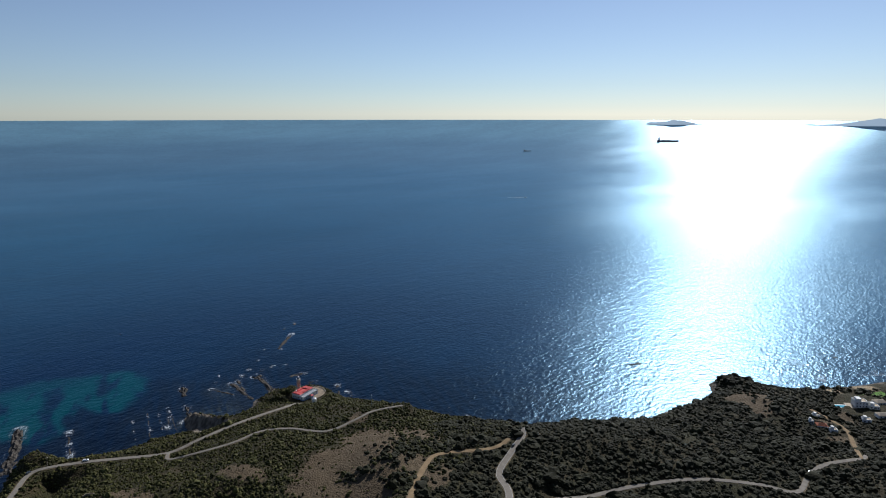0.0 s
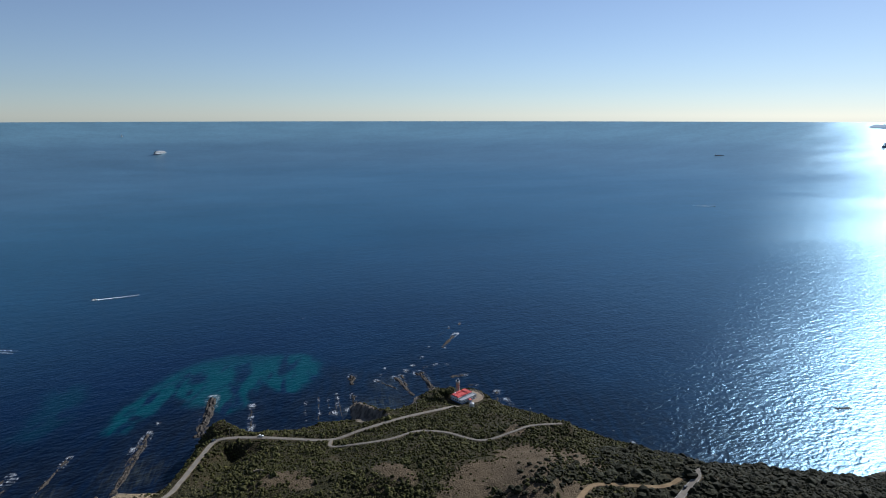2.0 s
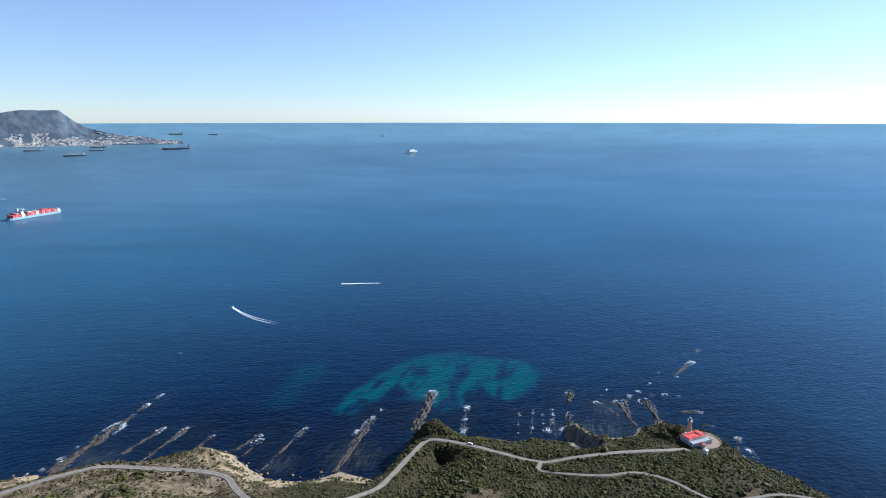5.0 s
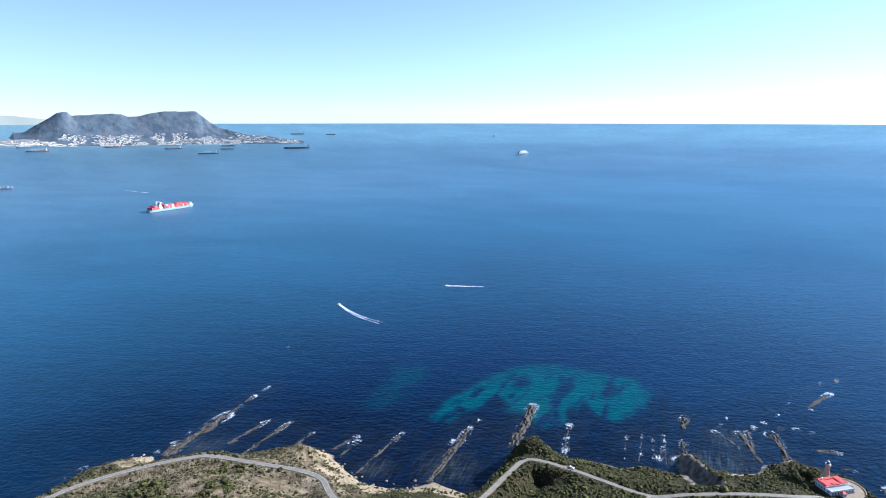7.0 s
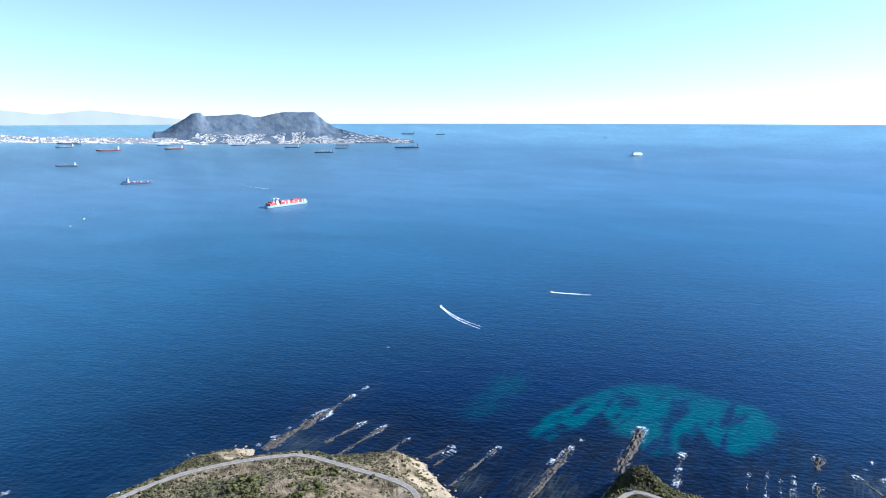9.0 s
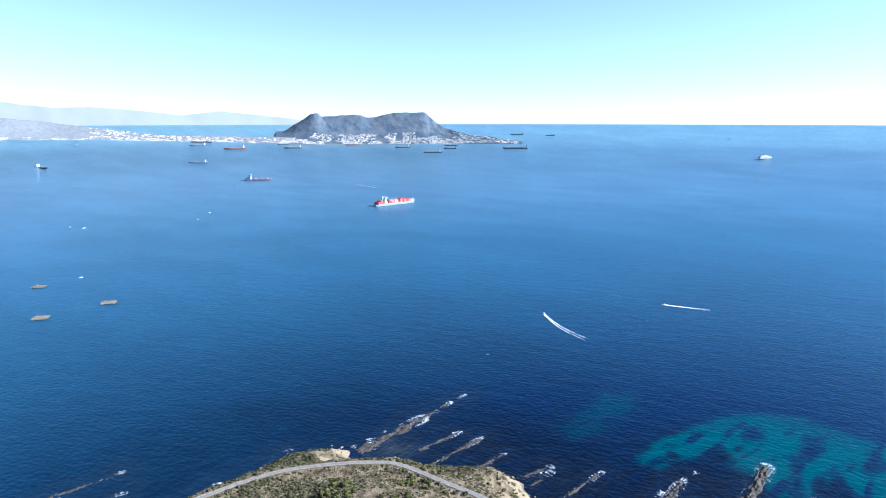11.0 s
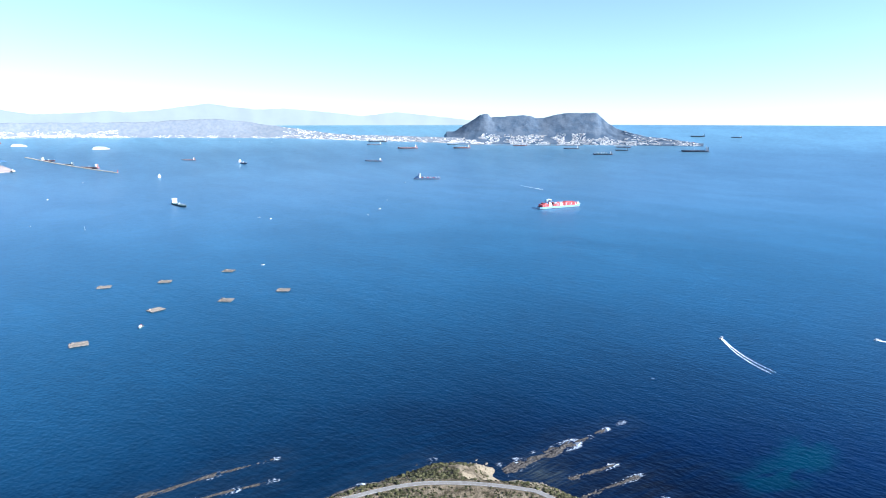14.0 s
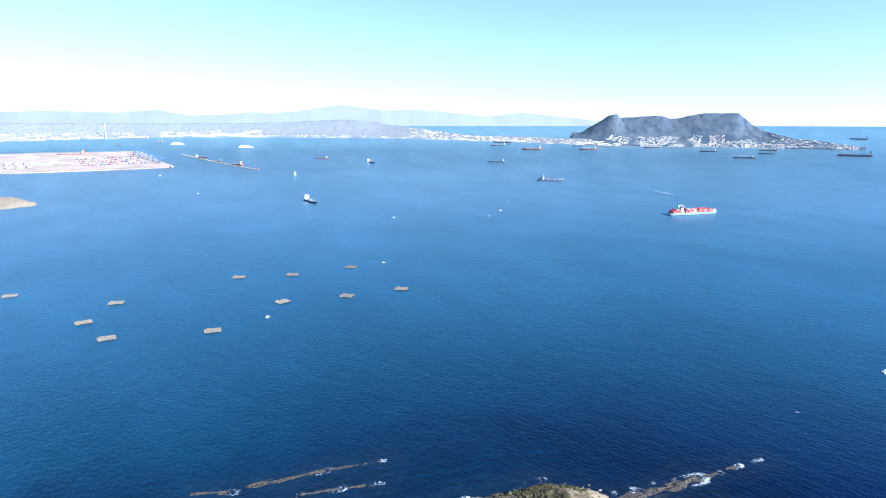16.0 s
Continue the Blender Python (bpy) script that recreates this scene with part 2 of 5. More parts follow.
M_SEA = sea_material()
M_GROUND = ground_material()
M_ASPHALT = material("worn_asphalt", (0.205, 0.182, 0.150), (0.15, 0.13, 0.108), 0.25, 0.9, bump=0.03)
M_DIRT = material("dirt_track", (0.24, 0.17, 0.095), (0.16, 0.11, 0.06), 0.2, 0.95, bump=0.1)
M_LINE = material("worn_road_paint", (0.42, 0.41, 0.38), (0.26, 0.25, 0.23), 0.4, 0.8)
M_VERGE = material("gravel_verge", (0.15, 0.115, 0.07), (0.09, 0.07, 0.04), 0.3, 0.95)
M_BUSH = material("maquis_leaves", (0.029, 0.031, 0.0085), (0.074, 0.068, 0.020), 0.6, 0.85, bump=0.25, bump_scale=2.5, per="Island", spread=0.45)
# leaves of the backlit slope: part of its shade sits in this colour
M_BUSHSHADE = material("shaded_evergreen_leaves", (0.0115, 0.0122, 0.005), (0.028, 0.0265, 0.0105), 0.6, 0.85, bump=0.25, bump_scale=2.5, per="Island", spread=0.3)
M_BUSHDRY = material("dry_bush_leaves", (0.030, 0.030, 0.0115), (0.082, 0.072, 0.031), 0.6, 0.85, bump=0.25, bump_scale=2.5, per="Island", spread=0.5)
M_REEF = material("layered_rock", (0.026, 0.0225, 0.0195), (0.088, 0.074, 0.060), 0.35, 0.85, bump=0.5, bump_scale=1.2)
M_CLIFF = material("pale_cliff_rock", (0.16, 0.125, 0.085), (0.28, 0.23, 0.165), 0.2, 0.9, bump=0.5)


# ---- the coast ----
COAST_BAY = [(300, 900), (157, 847), (115, 808), (50, 767), (16, 758), (-9, 773), (-27, 746), (-23, 715), (-38, 679), (-64, 648), (-75, 622),
    (-130, 590), (-190, 548), (-245, 536), (-300, 530), (-350, 526), (-392, 520), (-425, 512), (-455, 512), (-474, 500), (-474, 470), (-465, 452),
    (-468, 436), (-476, 422), (-488, 411), (-504, 411), (-510, 405), (-500, 398), (-488, 391), (-480, 384), (-496, 366), (-504, 342), (-514, 325), (-533, 300), (-548, 284), (-561, 275), (-555, 256)]
COAST_COVES = [(-531, 233), (-506, 210), (-503, 192), (-526, 172), (-522, 150), (-526, 134), (-541, 111), (-567, 99), (-592, 91), (-602, 69), (-604, 45),
    (-612, 14), (-621, -12), (-622, -30), (-622, -49), (-615, -59), (-620, -70), (-634, -73), (-637, -90), (-630, -105), (-620, -125), (-604, -140),
    (-585, -157), (-565, -175), (-540, -192), (-480, -205), (-410, -235), (-345, -330), (-300, -480), (-270, -700)]
COAST_BACK = [(-250, -1200), (0, -2400), (2400, -2400), (2400, 1500), (1200, 1150), (700, 1020)]
COAST = COAST_BAY + COAST_COVES + COAST_BACK

# x, y, height of the land's lie
LIE_POINT = [(-440, 358, 19), (-452, 430, 14), (-457, 458, 12), (-400, 475, 27), (-375, 455, 31), (-389, 405, 42), (-408, 307, 42), (-470, 233, 50), (-394, 350, 47), (-342, 352, 56), (-361, 295, 53), (-390, 253, 52),
    (-367, 212, 66), (-345, 247, 63), (-300, 280, 69), (-291, 316, 67), (-269, 305, 69), (-208, 334, 83), (-205, 384, 64), (-220, 420, 60), (-275, 421, 61),
    (-321, 398, 46), (-308, 452, 44), (-153, 433, 62), (-236, 500, 45), (-440, 190, 55), (-520, 262, 38), (-430, 440, 20), (-455, 470, 9)]
LIE_REST = [(-22, 730, 15), (0, 650, 34), (20, 460, 47), (60, 510, 40), (90, 600, 20), (100, 700, 10), (-60, 414, 52), (-100, 500, 55), (-60, 560, 42), (-127, 344, 66),
    (150, 780, 8), (0, 0, 150), (-100, 100, 115), (-250, 150, 92), (-330, 90, 72), (-400, -80, 62), (-300, -100, 84), (200, 200, 120), (300, 500, 60),
    (-550, -30, 38), (-480, -20, 52), (-500, -110, 40), (-500, 105, 16), (-455, 80, 40), (-590, -60, 22), (-600, -115, 16), (-575, 60, 30), (1500, 0, 160), (0, -1200, 60)]

ROADS = {
    "coast": ([(-395, 120, 60), (-410, 165, 52), (-430, 187, 47), (-454, 213, 45), (-470, 236, 44), (-453, 260, 43), (-430, 281, 42), (-406, 304, 41), (-399, 330, 42),
               (-390, 368, 42), (-381, 412, 38), (-383, 436, 32), (-388, 446, 26)], 3.7, M_ASPHALT),
    "cape": ([(-395, 120, 60), (-425, 95, 48), (-472, 81, 37), (-500, 75, 35), (-518, 56, 35), (-532, 32, 35), (-556, -10, 35), (-558, -32, 35), (-551, -70, 35),
              (-536, -108, 35), (-508, -140, 36), (-470, -165, 40), (-410, -180, 48)], 4.6, M_ASPHALT),
    "ridge": ([(-406, 304, 41), (-389, 291, 47), (-371, 296, 53), (-352, 322, 55), (-345, 346, 55), (-328, 362, 54), (-297, 371, 55), (-285, 395, 57), (-279, 413, 58),
               (-262, 434, 58)], 2.5, M_ASPHALT),
    "bend": ([(-110, 300, 72), (-127, 344, 66), (-143, 367, 63), (-146, 399, 62), (-147, 427, 62), (-152, 437, 62)], 5.0, M_ASPHALT),
    "track": ([(-170, 285, 78), (-180, 312, 74), (-191, 353, 68), (-186, 370, 65.5), (-160, 397, 62.4), (-154, 419, 62)], 3.6, M_DIRT),
    "lane": ([(97, 566, 33), (97, 606, 25), (96, 644, 20), (85, 669, 17), (70, 692, 14)], 3.4, M_DIRT),
    "valley": ([(-112, 345, 62), (-100, 368, 55), (-84, 386, 51), (-59, 414, 50), (-20, 444, 50), (20, 461, 48), (46, 472, 43), (56, 506, 40), (68, 532, 38), (87, 553, 36),
                (97, 566, 33), (104, 585, 28)], 3.8, M_ASPHALT),
}
ROAD_LINES = {k: curve_pts(v[0]) for k, v in ROADS.items()}

BARE = [(-258, 368, 18, 24), (-246, 284, 16, 14), (-250, 320, 22, 30), (-222, 282, 26, 16), (-205, 300, 22, 26), (-226, 325, 22, 24), (-195, 340, 12, 20), (78, 657, 9, 9), (90, 616, 12, 10), (100, 690, 9, 16), (22, 632, 12, 20), (-358, 225, 10, 16), (-340, 230, 10, 10), (-246, 300, 24, 20), (-240, 350, 25, 50), (-298, 280, 22, 10), (-226, 388, 28, 20), (14, 662, 26, 32), (-500, 40, 16, 22), (-300, 440, 12, 8), (-490, -20, 14, 14),
    (-540, 40, 10, 16), (-175, 330, 12, 22), (-285, 400, 9, 12)]
SAND = [(-498, 166, 14), (-492, 182, 12), (-508, 152, 12), (-468, 430, 9), (-463, 446, 9), (-620, -50, 10), (-622, -66, 11), (-524, 158, 11), (-508, 178, 11), (-500, 198, 9), (-515, 166, 11), (-606, -66, 12), (-543, 82, 12), (-529, 90, 11), (-491, 63, 8), (-588, -82, 7), (-470, 424, 7), (-465, 437, 6), (-462, 448, 6), (-540, 104, 22), (-568, 92, 16), (-520, 118, 20), (-618, -60, 15), (-626, -78, 13), (-606, 20, 9), (-598, 60, 13), (-515, 160, 12), (-585, 80, 14), (-505, 190, 9), (-500, 66, 9), (-632, -95, 9), (-610, -30, 9), (-500, 352, 6), (90, 775, 22), (130, 800, 18)]


STEEP = [(-535, 250, 30, 0.9), (-20, 735, 34, 0.7), (-596, 40, 26, 0.35), (-585, 78, 20, 0.4), (-621, -60, 20, -0.32), (-470, 437, 20, -0.3), (-512, 172, 20, -0.25), (-505, 395, 16, 0.3), (-40, 670, 30, 0.4)]


SPUR = [(-508, 407, 3), (-488, 401, 14), (-454, 388, 25), (-417, 378, 36)]


def spur_flank(x, y):
    """1 on the bare rock of the spur's steep side."""
    d, s = line_dist(x, y, SPUR)
    return ((y - 401) * 0.94 + (x + 488) * 0.33 < 1.0) * (1 - smooth(12, 24, d)) + 0.6 * (1 - smooth(2, 6, d)) * (s < 0.6)


def land_height(x, y):
    sd = poly_sd(x, y, COAST) + 2.2 * fbm(x / 20, y / 20, 4, 5)
    num, den = np.zeros_like(x), np.zeros_like(x)
    for a, b, z in LIE_POINT + LIE_REST:
        w = 1 / ((x - a) ** 2 + (y - b) ** 2 + 24 ** 2) ** 1.6
        num, den = num + w * z, den + w
    lie = num / den
    inn = np.maximum(sd, 0)
    steep = np.full_like(x, 0.47)
    for a, b, r, k in STEEP:
        steep = steep + k * np.exp(-((x - a) ** 2 + (y - b) ** 2) / r ** 2)
    rise = steep * inn + 1.5 * (1 - np.exp(-inn / 2))
    h = np.maximum(-5 * np.log(np.exp(-lie / 5) + np.exp(-rise / 5)), 0.25 * np.minimum(inn, 3))
    h = h + np.minimum(1, inn / 25) * (2.4 * fbm(x / 46, y / 46, 5, 2) + 1.2 * np.abs(fbm(x / 15, y / 15, 3, 12)))
    for line in ROAD_LINES.values():
        near = (x > line[:, 0].min() - 30) & (x < line[:, 0].max() + 30) & (y > line[:, 1].min() - 30) & (y < line[:, 1].max() + 30)
        if not near.any():
            continue
        d, s = line_dist(x[near], y[near], line)
        z = np.interp(s, np.linspace(0, 1, len(line)), line[:, 2])
        w = 1 - smooth(5.5, 20, d)
        h[near] = h[near] * (1 - w) + z * w
    # rock spur between the coves: a sharp crest, steep on the shaded side
    d, s = line_dist(x, y, SPUR)
    crest = np.interp(s, np.linspace(0, 1, len(SPUR)), [p[2] for p in SPUR])
    shaded = (y - 401) * 0.94 + (x + 488) * 0.33 < 0
    h = np.maximum(h, np.where(sd > 0, crest - d * np.where(shaded, 1.5, 0.75) + 1.2 * fbm(x / 7, y / 7, 3, 17), -9))
    # terrace of the lighthouse
    w = 1 - smooth(22, 36, np.hypot(x + 400, y - 468))
    h = h * (1 - w) + 24 * w
    return np.where(sd > 0, h, sd * 0.35), sd


def spacing(lo, hi, fine, end0, end1, most=1e9):
    c = list(np.arange(lo, hi + fine, fine))
    step = fine
    while c[-1] < end1:
        step = min(step * 1.16, most)
        c.append(c[-1] + step)
    step = fine
    while c[0] > end0:
        step = min(step * 1.16, most)
        c.insert(0, c[0] - step)
    c[0], c[-1] = end0, end1
    return np.array(c)


def grid_faces(nx, ny):
    i = np.arange(nx * ny).reshape(nx, ny)
    return np.stack([i[:-1, :-1], i[1:, :-1], i[1:, 1:], i[:-1, 1:]], -1).reshape(-1, 4)


def mesh_of(name, verts, faces, mats, smooth_shade=True, attrs=None):
    me = bpy.data.meshes.new(name)
    verts, faces = np.asarray(verts, np.float32), np.asarray(faces, np.int32)
    k = faces.shape[1]
    me.vertices.add(len(verts))
    me.vertices.foreach_set("co", verts.ravel())
    me.loops.add(faces.size)
    me.loops.foreach_set("vertex_index", faces.ravel())
    me.polygons.add(len(faces))
    me.polygons.foreach_set("loop_start", np.arange(0, faces.size, k, dtype=np.int32))
    me.polygons.foreach_set("loop_total", np.full(len(faces), k, np.int32))
    me.polygons.foreach_set("use_smooth", np.full(len(faces), smooth_shade))
    for key, v in (attrs or {}).items():
        me.attributes.new(key, "FLOAT", "POINT").data.foreach_set("value", np.asarray(v, np.float32).ravel())
    for m in mats if isinstance(mats, (list, tuple)) else [mats]:
        me.materials.append(m)
    me.update(calc_edges=True)
    return me


# ---- land ----
gx, gy = spacing(-690, 200, 3.6, -2600, 2500), spacing(-250, 860, 3.6, -2500, 1600)
X, Y = [a.ravel() for a in np.meshgrid(gx, gy, indexing="ij")]
HGT, SD = land_height(X, Y)
faces = grid_faces(len(gx), len(gy))
faces = faces[(SD[faces] > -9).any(1)]
used = np.unique(faces)
remap = np.zeros(len(X), int)
remap[used] = np.arange(len(used))
dry = np.zeros_like(X)
for a, b, u, v in BARE:
    dry = np.maximum(dry, 1.15 * np.exp(-(((X - a) / u) ** 2 + ((Y - b) / v) ** 2) ** 1.5))
dry = np.maximum(dry, 0.30 + 0.30 * (X < -440) * (Y < 110))
sandy = np.zeros_like(X)
for a, b, u in SAND:
    sandy = np.maximum(sandy, 1.1 * np.exp(-((X - a) ** 2 + (Y - b) ** 2) / u ** 2))
sandy = np.maximum(sandy, 0.60 * smooth(-430, -470, X) * smooth(115, 90, Y))
slope = np.exp(-np.maximum(SD, 0) / 9.0)
rocky = np.clip(np.maximum(slope * 1.1, spur_flank(X, Y)), 0, 1)
ground = new("ground", mesh_of("ground", np.c_[X, Y, HGT][used], remap[faces], M_GROUND,
    attrs={"dry": dry[used], "sand": sandy[used], "rocky": rocky[used]}))
tagged(ground, "hilly coastal scrubland with bare earth and rocky shore", "ground", kind="structure")


def ground_z(x, y):
    return float(land_height(np.array([float(x)]), np.array([float(y)]))[0][0])


# ---- roads ----
def ribbon(line, half, lift, offset=0.0):
    t = np.gradient(line[:, :2], axis=0)
    t /= np.linalg.norm(t, axis=1)[:, None]
    side = np.c_[-t[:, 1], t[:, 0]]
    mid = line[:, :2] + side * offset
    z = line[:, 2] + lift
    top = [np.c_[mid + side * s * half, z] for s in (-1, 1)]
    low = [np.c_[mid + side * s * half, z - 0.6] for s in (-1, 1)]
    n = len(line)
    verts = np.vstack(top + low)
    i = np.arange(n - 1)
    faces = np.vstack([np.c_[i, i + 1, i + 1 + n, i + n], np.c_[i + 2 * n, i + 2 * n + 1, i + 1, i], np.c_[i + n, i + n + 1, i + 3 * n + 1, i + 3 * n]])
    return verts, faces


for key, (pts, width, mat_) in ROADS.items():
    line = ROAD_LINES[key]
    ob = new("road_" + key, mesh_of("road", *ribbon(line, width / 2, 0.35), mat_, False))
    tagged(ob, "narrow dirt track of pale ochre earth" if mat_ is M_DIRT else "winding pale grey asphalt road on the hillside", "road", kind="structure")
    rough_edge = [0.6 + 0.5 * vnoise(line[:, 0] / 7, line[:, 1] / 7, k) for k in (3, 8)]
    t_ = np.gradient(line[:, :2], axis=0)
    t_ /= np.linalg.norm(t_, axis=1)[:, None]
    n_ = np.c_[-t_[:, 1], t_[:, 0]]
    lo, hi = line[:, :2] - n_ * (width / 2 + rough_edge[0])[:, None], line[:, :2] + n_ * (width / 2 + rough_edge[1])[:, None]
    vv = np.vstack([np.c_[lo, line[:, 2] + 0.05], np.c_[line[:, :2], line[:, 2] + 0.2], np.c_[hi, line[:, 2] + 0.05]])
    q = np.arange(len(line) - 1)
    m_ = len(line)
    verge = new("verge", mesh_of("verge", vv, np.vstack([np.c_[q, q + 1, q + 1 + m_, q + m_], np.c_[q + m_, q + 1 + m_, q + 1 + 2 * m_, q + 2 * m_]]), M_VERGE))
    verge.parent = ob
    if key in ("cape", "bend"):
        for k in (-1, 1):
            edge = new("edge_line", mesh_of("edge_line", *ribbon(line, 0.09, 0.36, k * (width / 2 - 0.4)), M_LINE))
            edge.parent = ob

# ---- reefs: start, end, half width, height ----
REEFS = [((-632, -62), (-703, -12), 12, 3.0), ((-703, -12), (-722, 2), 5, 1.6), ((-728, 5), (-744, 16), 5, 2.2), ((-757, 25), (-766, 31), 4, 1.6), ((-640, -6), (-678, 30), 5, 2.2),
    ((-616, 8), (-667, 52), 5, 2.4), ((-606, 43), (-640, 75), 4.5, 2.2), ((-598, 86), (-622, 117), 5, 1.6), ((-588, 96), (-612, 118), 4, 1.2), ((-557, 109), (-617, 162), 4.2, 2.4),
    ((-528, 168), (-606, 229), 7, 2.8), ((-566, 190), (-590, 208), 3, 0.8), ((-566, 262), (-638, 313), 10, 5.5), ((-545, 306), (-590, 333), 4, 1.2), ((-506, 409), (-530, 426), 6, 3.6),
    ((-552, 440), (-574, 458), 7, 6.0)]
REEFS2 = [((-511, 349), (-555, 378), 1.5, 1.1), ((-508, 362), (-555, 396), 1.5, 1.1), ((-506, 375), (-543, 400), 1.5, 1.1), ((-506, 383), (-546, 414), 1.5, 1.1), ((-483, 535), (-474, 553), 6, 2.6), ((-453, 531), (-445, 541), 3.5, 1.2), ((-494, 382), (-536, 409), 1.6, 0.9), ((-490, 474), (-530, 500), 4, 2.0), ((-500, 512), (-470, 498), 5, 2.6), ((-556, 600), (-580, 655), 5.5, 2.4), ((-588, 625), (-596, 645), 3, 1.4), ((-600, 683), (-608, 696), 4, 1.5), ((-545, 590), (-552, 602), 3, 1.0), ((-470, 495), (-520, 520), 10, 4.5)]
REEFS3 = [((-478, 470), (-530, 490), 7, 3.0), ((-505, 470), (-540, 468), 4, 2.0), ((-482, 340), (-478, 338), 3, 1), ((-484, -342), (-541, -300), 7, 2.4), ((-541, -300), (-580, -267), 4.5, 1.6), ((-452, -376), (-474, -344), 6, 2.2), ((-611, -141), (-629, -129), 5, 1.6),
    ((-498, -296), (-526, -270), 5.5, 2.0), ((-526, -269), (-550, -246), 4, 1.6), ((-539, -194), (-567, -173), 7, 2.4), ((-400, 525), (-418, 545), 5, 1.6), ((-380, 527), (-398, 536), 4, 1.4),
    ((-124, 758), (-110, 775), 7, 2.4), ((-60, 800), (-44, 812), 6, 1.4), ((-75, 795), (-68, 798), 4, 1.2), ((24, 887), (34, 894), 6, 1.4), ((-5, 775), (14, 786), 8, 1.6), ((18, 790), (30, 800), 6, 1.2)]
REEFS4 = [((-560, 572), (-563, 579), 3.5, 1.3), ((-536, 524), (-541, 530), 4.5, 1.6), ((-522, 530), (-527, 538), 4.5, 1.8), ((-514, 546), (-521, 552), 5, 1.8), ((-600, 660), (-606, 670), 3, 1.0),
    ((-548, 552), (-552, 558), 3, 1.0), ((-530, 508), (-536, 514), 3.5, 1.2), ((-545, 478), (-549, 484), 3, 1.0), ((-507, 556), (-512, 562), 3.5, 1.2), ((-582, 600), (-586, 606), 3, 0.9),
    ((60, 909), (68, 915), 6, 1.3), ((58, 855), (70, 862), 7, 1.2), ((82, 866), (90, 871), 5, 1.0), ((106, 905), (116, 910), 7, 1.2), ((122, 920), (132, 925), 6, 1.1), ((-48, 815), (-42, 820), 4, 1.2),
    ((40, 868), (46, 873), 5, 1.0), ((140, 900), (150, 905), 6, 1.0), ((-66, 772), (-60, 776), 4, 1.3), ((-80, 788), (-77, 792), 3, 1.0)]


def reef(a, b, half, top, seed):
    """A ridge of steeply layered rock rising out of the water: parallel broken crests along its length."""
    half, top = half * 0.74, top * 0.85
    a, b = np.array(a, float), np.array(b, float)
    length = np.linalg.norm(b - a)
    t = (b - a) / length
    s = np.array([-t[1], t[0]])
    nu, nv = max(8, int(length / 1.1)), max(9, int(half * 2 / 0.8))
    u, v = np.meshgrid(np.linspace(-0.04, 1.04, nu), np.linspace(-1.25, 1.25, nv), indexing="ij")
    wide = 0.75 + 0.35 * vnoise(u * length / 9, u * 0 + seed, 3)
    end = np.clip(np.minimum(u + 0.04, 1.04 - u) * length / 4.0, 0, 1)
    layers = 0.8 + 0.22 * np.sin(v * half * 1.7 + 0.4 * vnoise(u * length / 12, v, seed)) * np.where(v > 0, 1, 0.8)
    prof = np.clip(1 - np.abs(v / wide) ** 2.2, -0.6, 1)
    broken = 0.58 + 0.5 * vnoise(u * length / 7, v * half / 2.2, seed + 7) + 0.36 * vnoise(u * length / 1.7, v * half / 1.1, seed + 9)
    z = 0.72 * top * prof * end * layers * np.clip(broken, -0.25, 1.5) - 0.35 - 0.5 * (1 - end)
    drift = half * 0.12 * vnoise(u * length / 16, u * 0, seed + 4)
    px = a[0] + t[0] * u * length + s[0] * (v * half + drift)
    py = a[1] + t[1] * u * length + s[1] * (v * half + drift)
    return mesh_of("rock_reef", np.c_[px.ravel(), py.ravel(), z.ravel()], grid_faces(nu, nv), M_REEF, False)


for k, r in enumerate(REEFS + REEFS2 + REEFS3 + REEFS4):
    tagged(new("rock_reef", reef(*r, k + 1)), "ridge of layered brown rock breaking the water, ringed with surf", "rock reef", group="reefs along the shore")

# ---- sea ----
sx, sy = spacing(-800, 60, 3.0, CX - R_RIM, CX + R_RIM, 110), spacing(-360, 840, 3.0, CY - R_RIM, CY + R_RIM, 110)
SX, SY = [a.ravel() for a in np.meshgrid(sx, sy, indexing="ij")]
ox, oy = SX - CX, SY - CY
cheb, rad = np.maximum(np.abs(ox), np.abs(oy)), np.maximum(np.hypot(ox, oy), 1e-6)
blend = smooth(1100, 3600, cheb)
pull = (1 - blend) + blend * cheb / rad
SX, SY = CX + ox * pull, CY + oy * pull
SR = np.hypot(SX - CX, SY - CY)
near = (np.abs(SX + 400) < 620) & (np.abs(SY - 250) < 760)
nx_, ny_ = SX[near], SY[near]
coast_d = -poly_sd(nx_, ny_, COAST)
wob = 9 * fbm(nx_ / 35, ny_ / 35, 4, 21)
TEAL = [(-632, 191), (-672, 210), (-706, 253), (-737, 310), (-750, 353), (-736, 399), (-701, 431), (-681, 455), (-648, 460), (-601, 437), (-591, 414), (-580, 384), (-592, 371), (-618, 364), (-596, 333), (-594, 301), (-617, 298), (-641, 279), (-666, 280), (-651, 252), (-623, 216)]
teal = smooth(-7, 11, poly_sd(nx_, ny_, TEAL) + 0.9 * wob)
for a, b, u, v in ((-671, 366, 29, 10), (-702, 324, 18, 7), (-615, 361, 17, 7), (-652, 413, 20, 8), (-618, 348, 11, 5), (-670, 300, 7, 4), (-651, 234, 5, 8), (-646, 390, 9, 3)):
    p, q = (-0.76 * (nx_ - a) + 0.65 * (ny_ - b)) / (1.25 * u), (0.65 * (nx_ - a) + 0.76 * (ny_ - b)) / (0.85 * v)
    teal *= 1 - 0.95 * np.exp(-(p * p + q * q) ** 2 * (1 + 0.6 * vnoise(nx_ / 8, ny_ / 8, 31)))
teal *= 1 - 0.5 * smooth(150, 215, coast_d + wob)
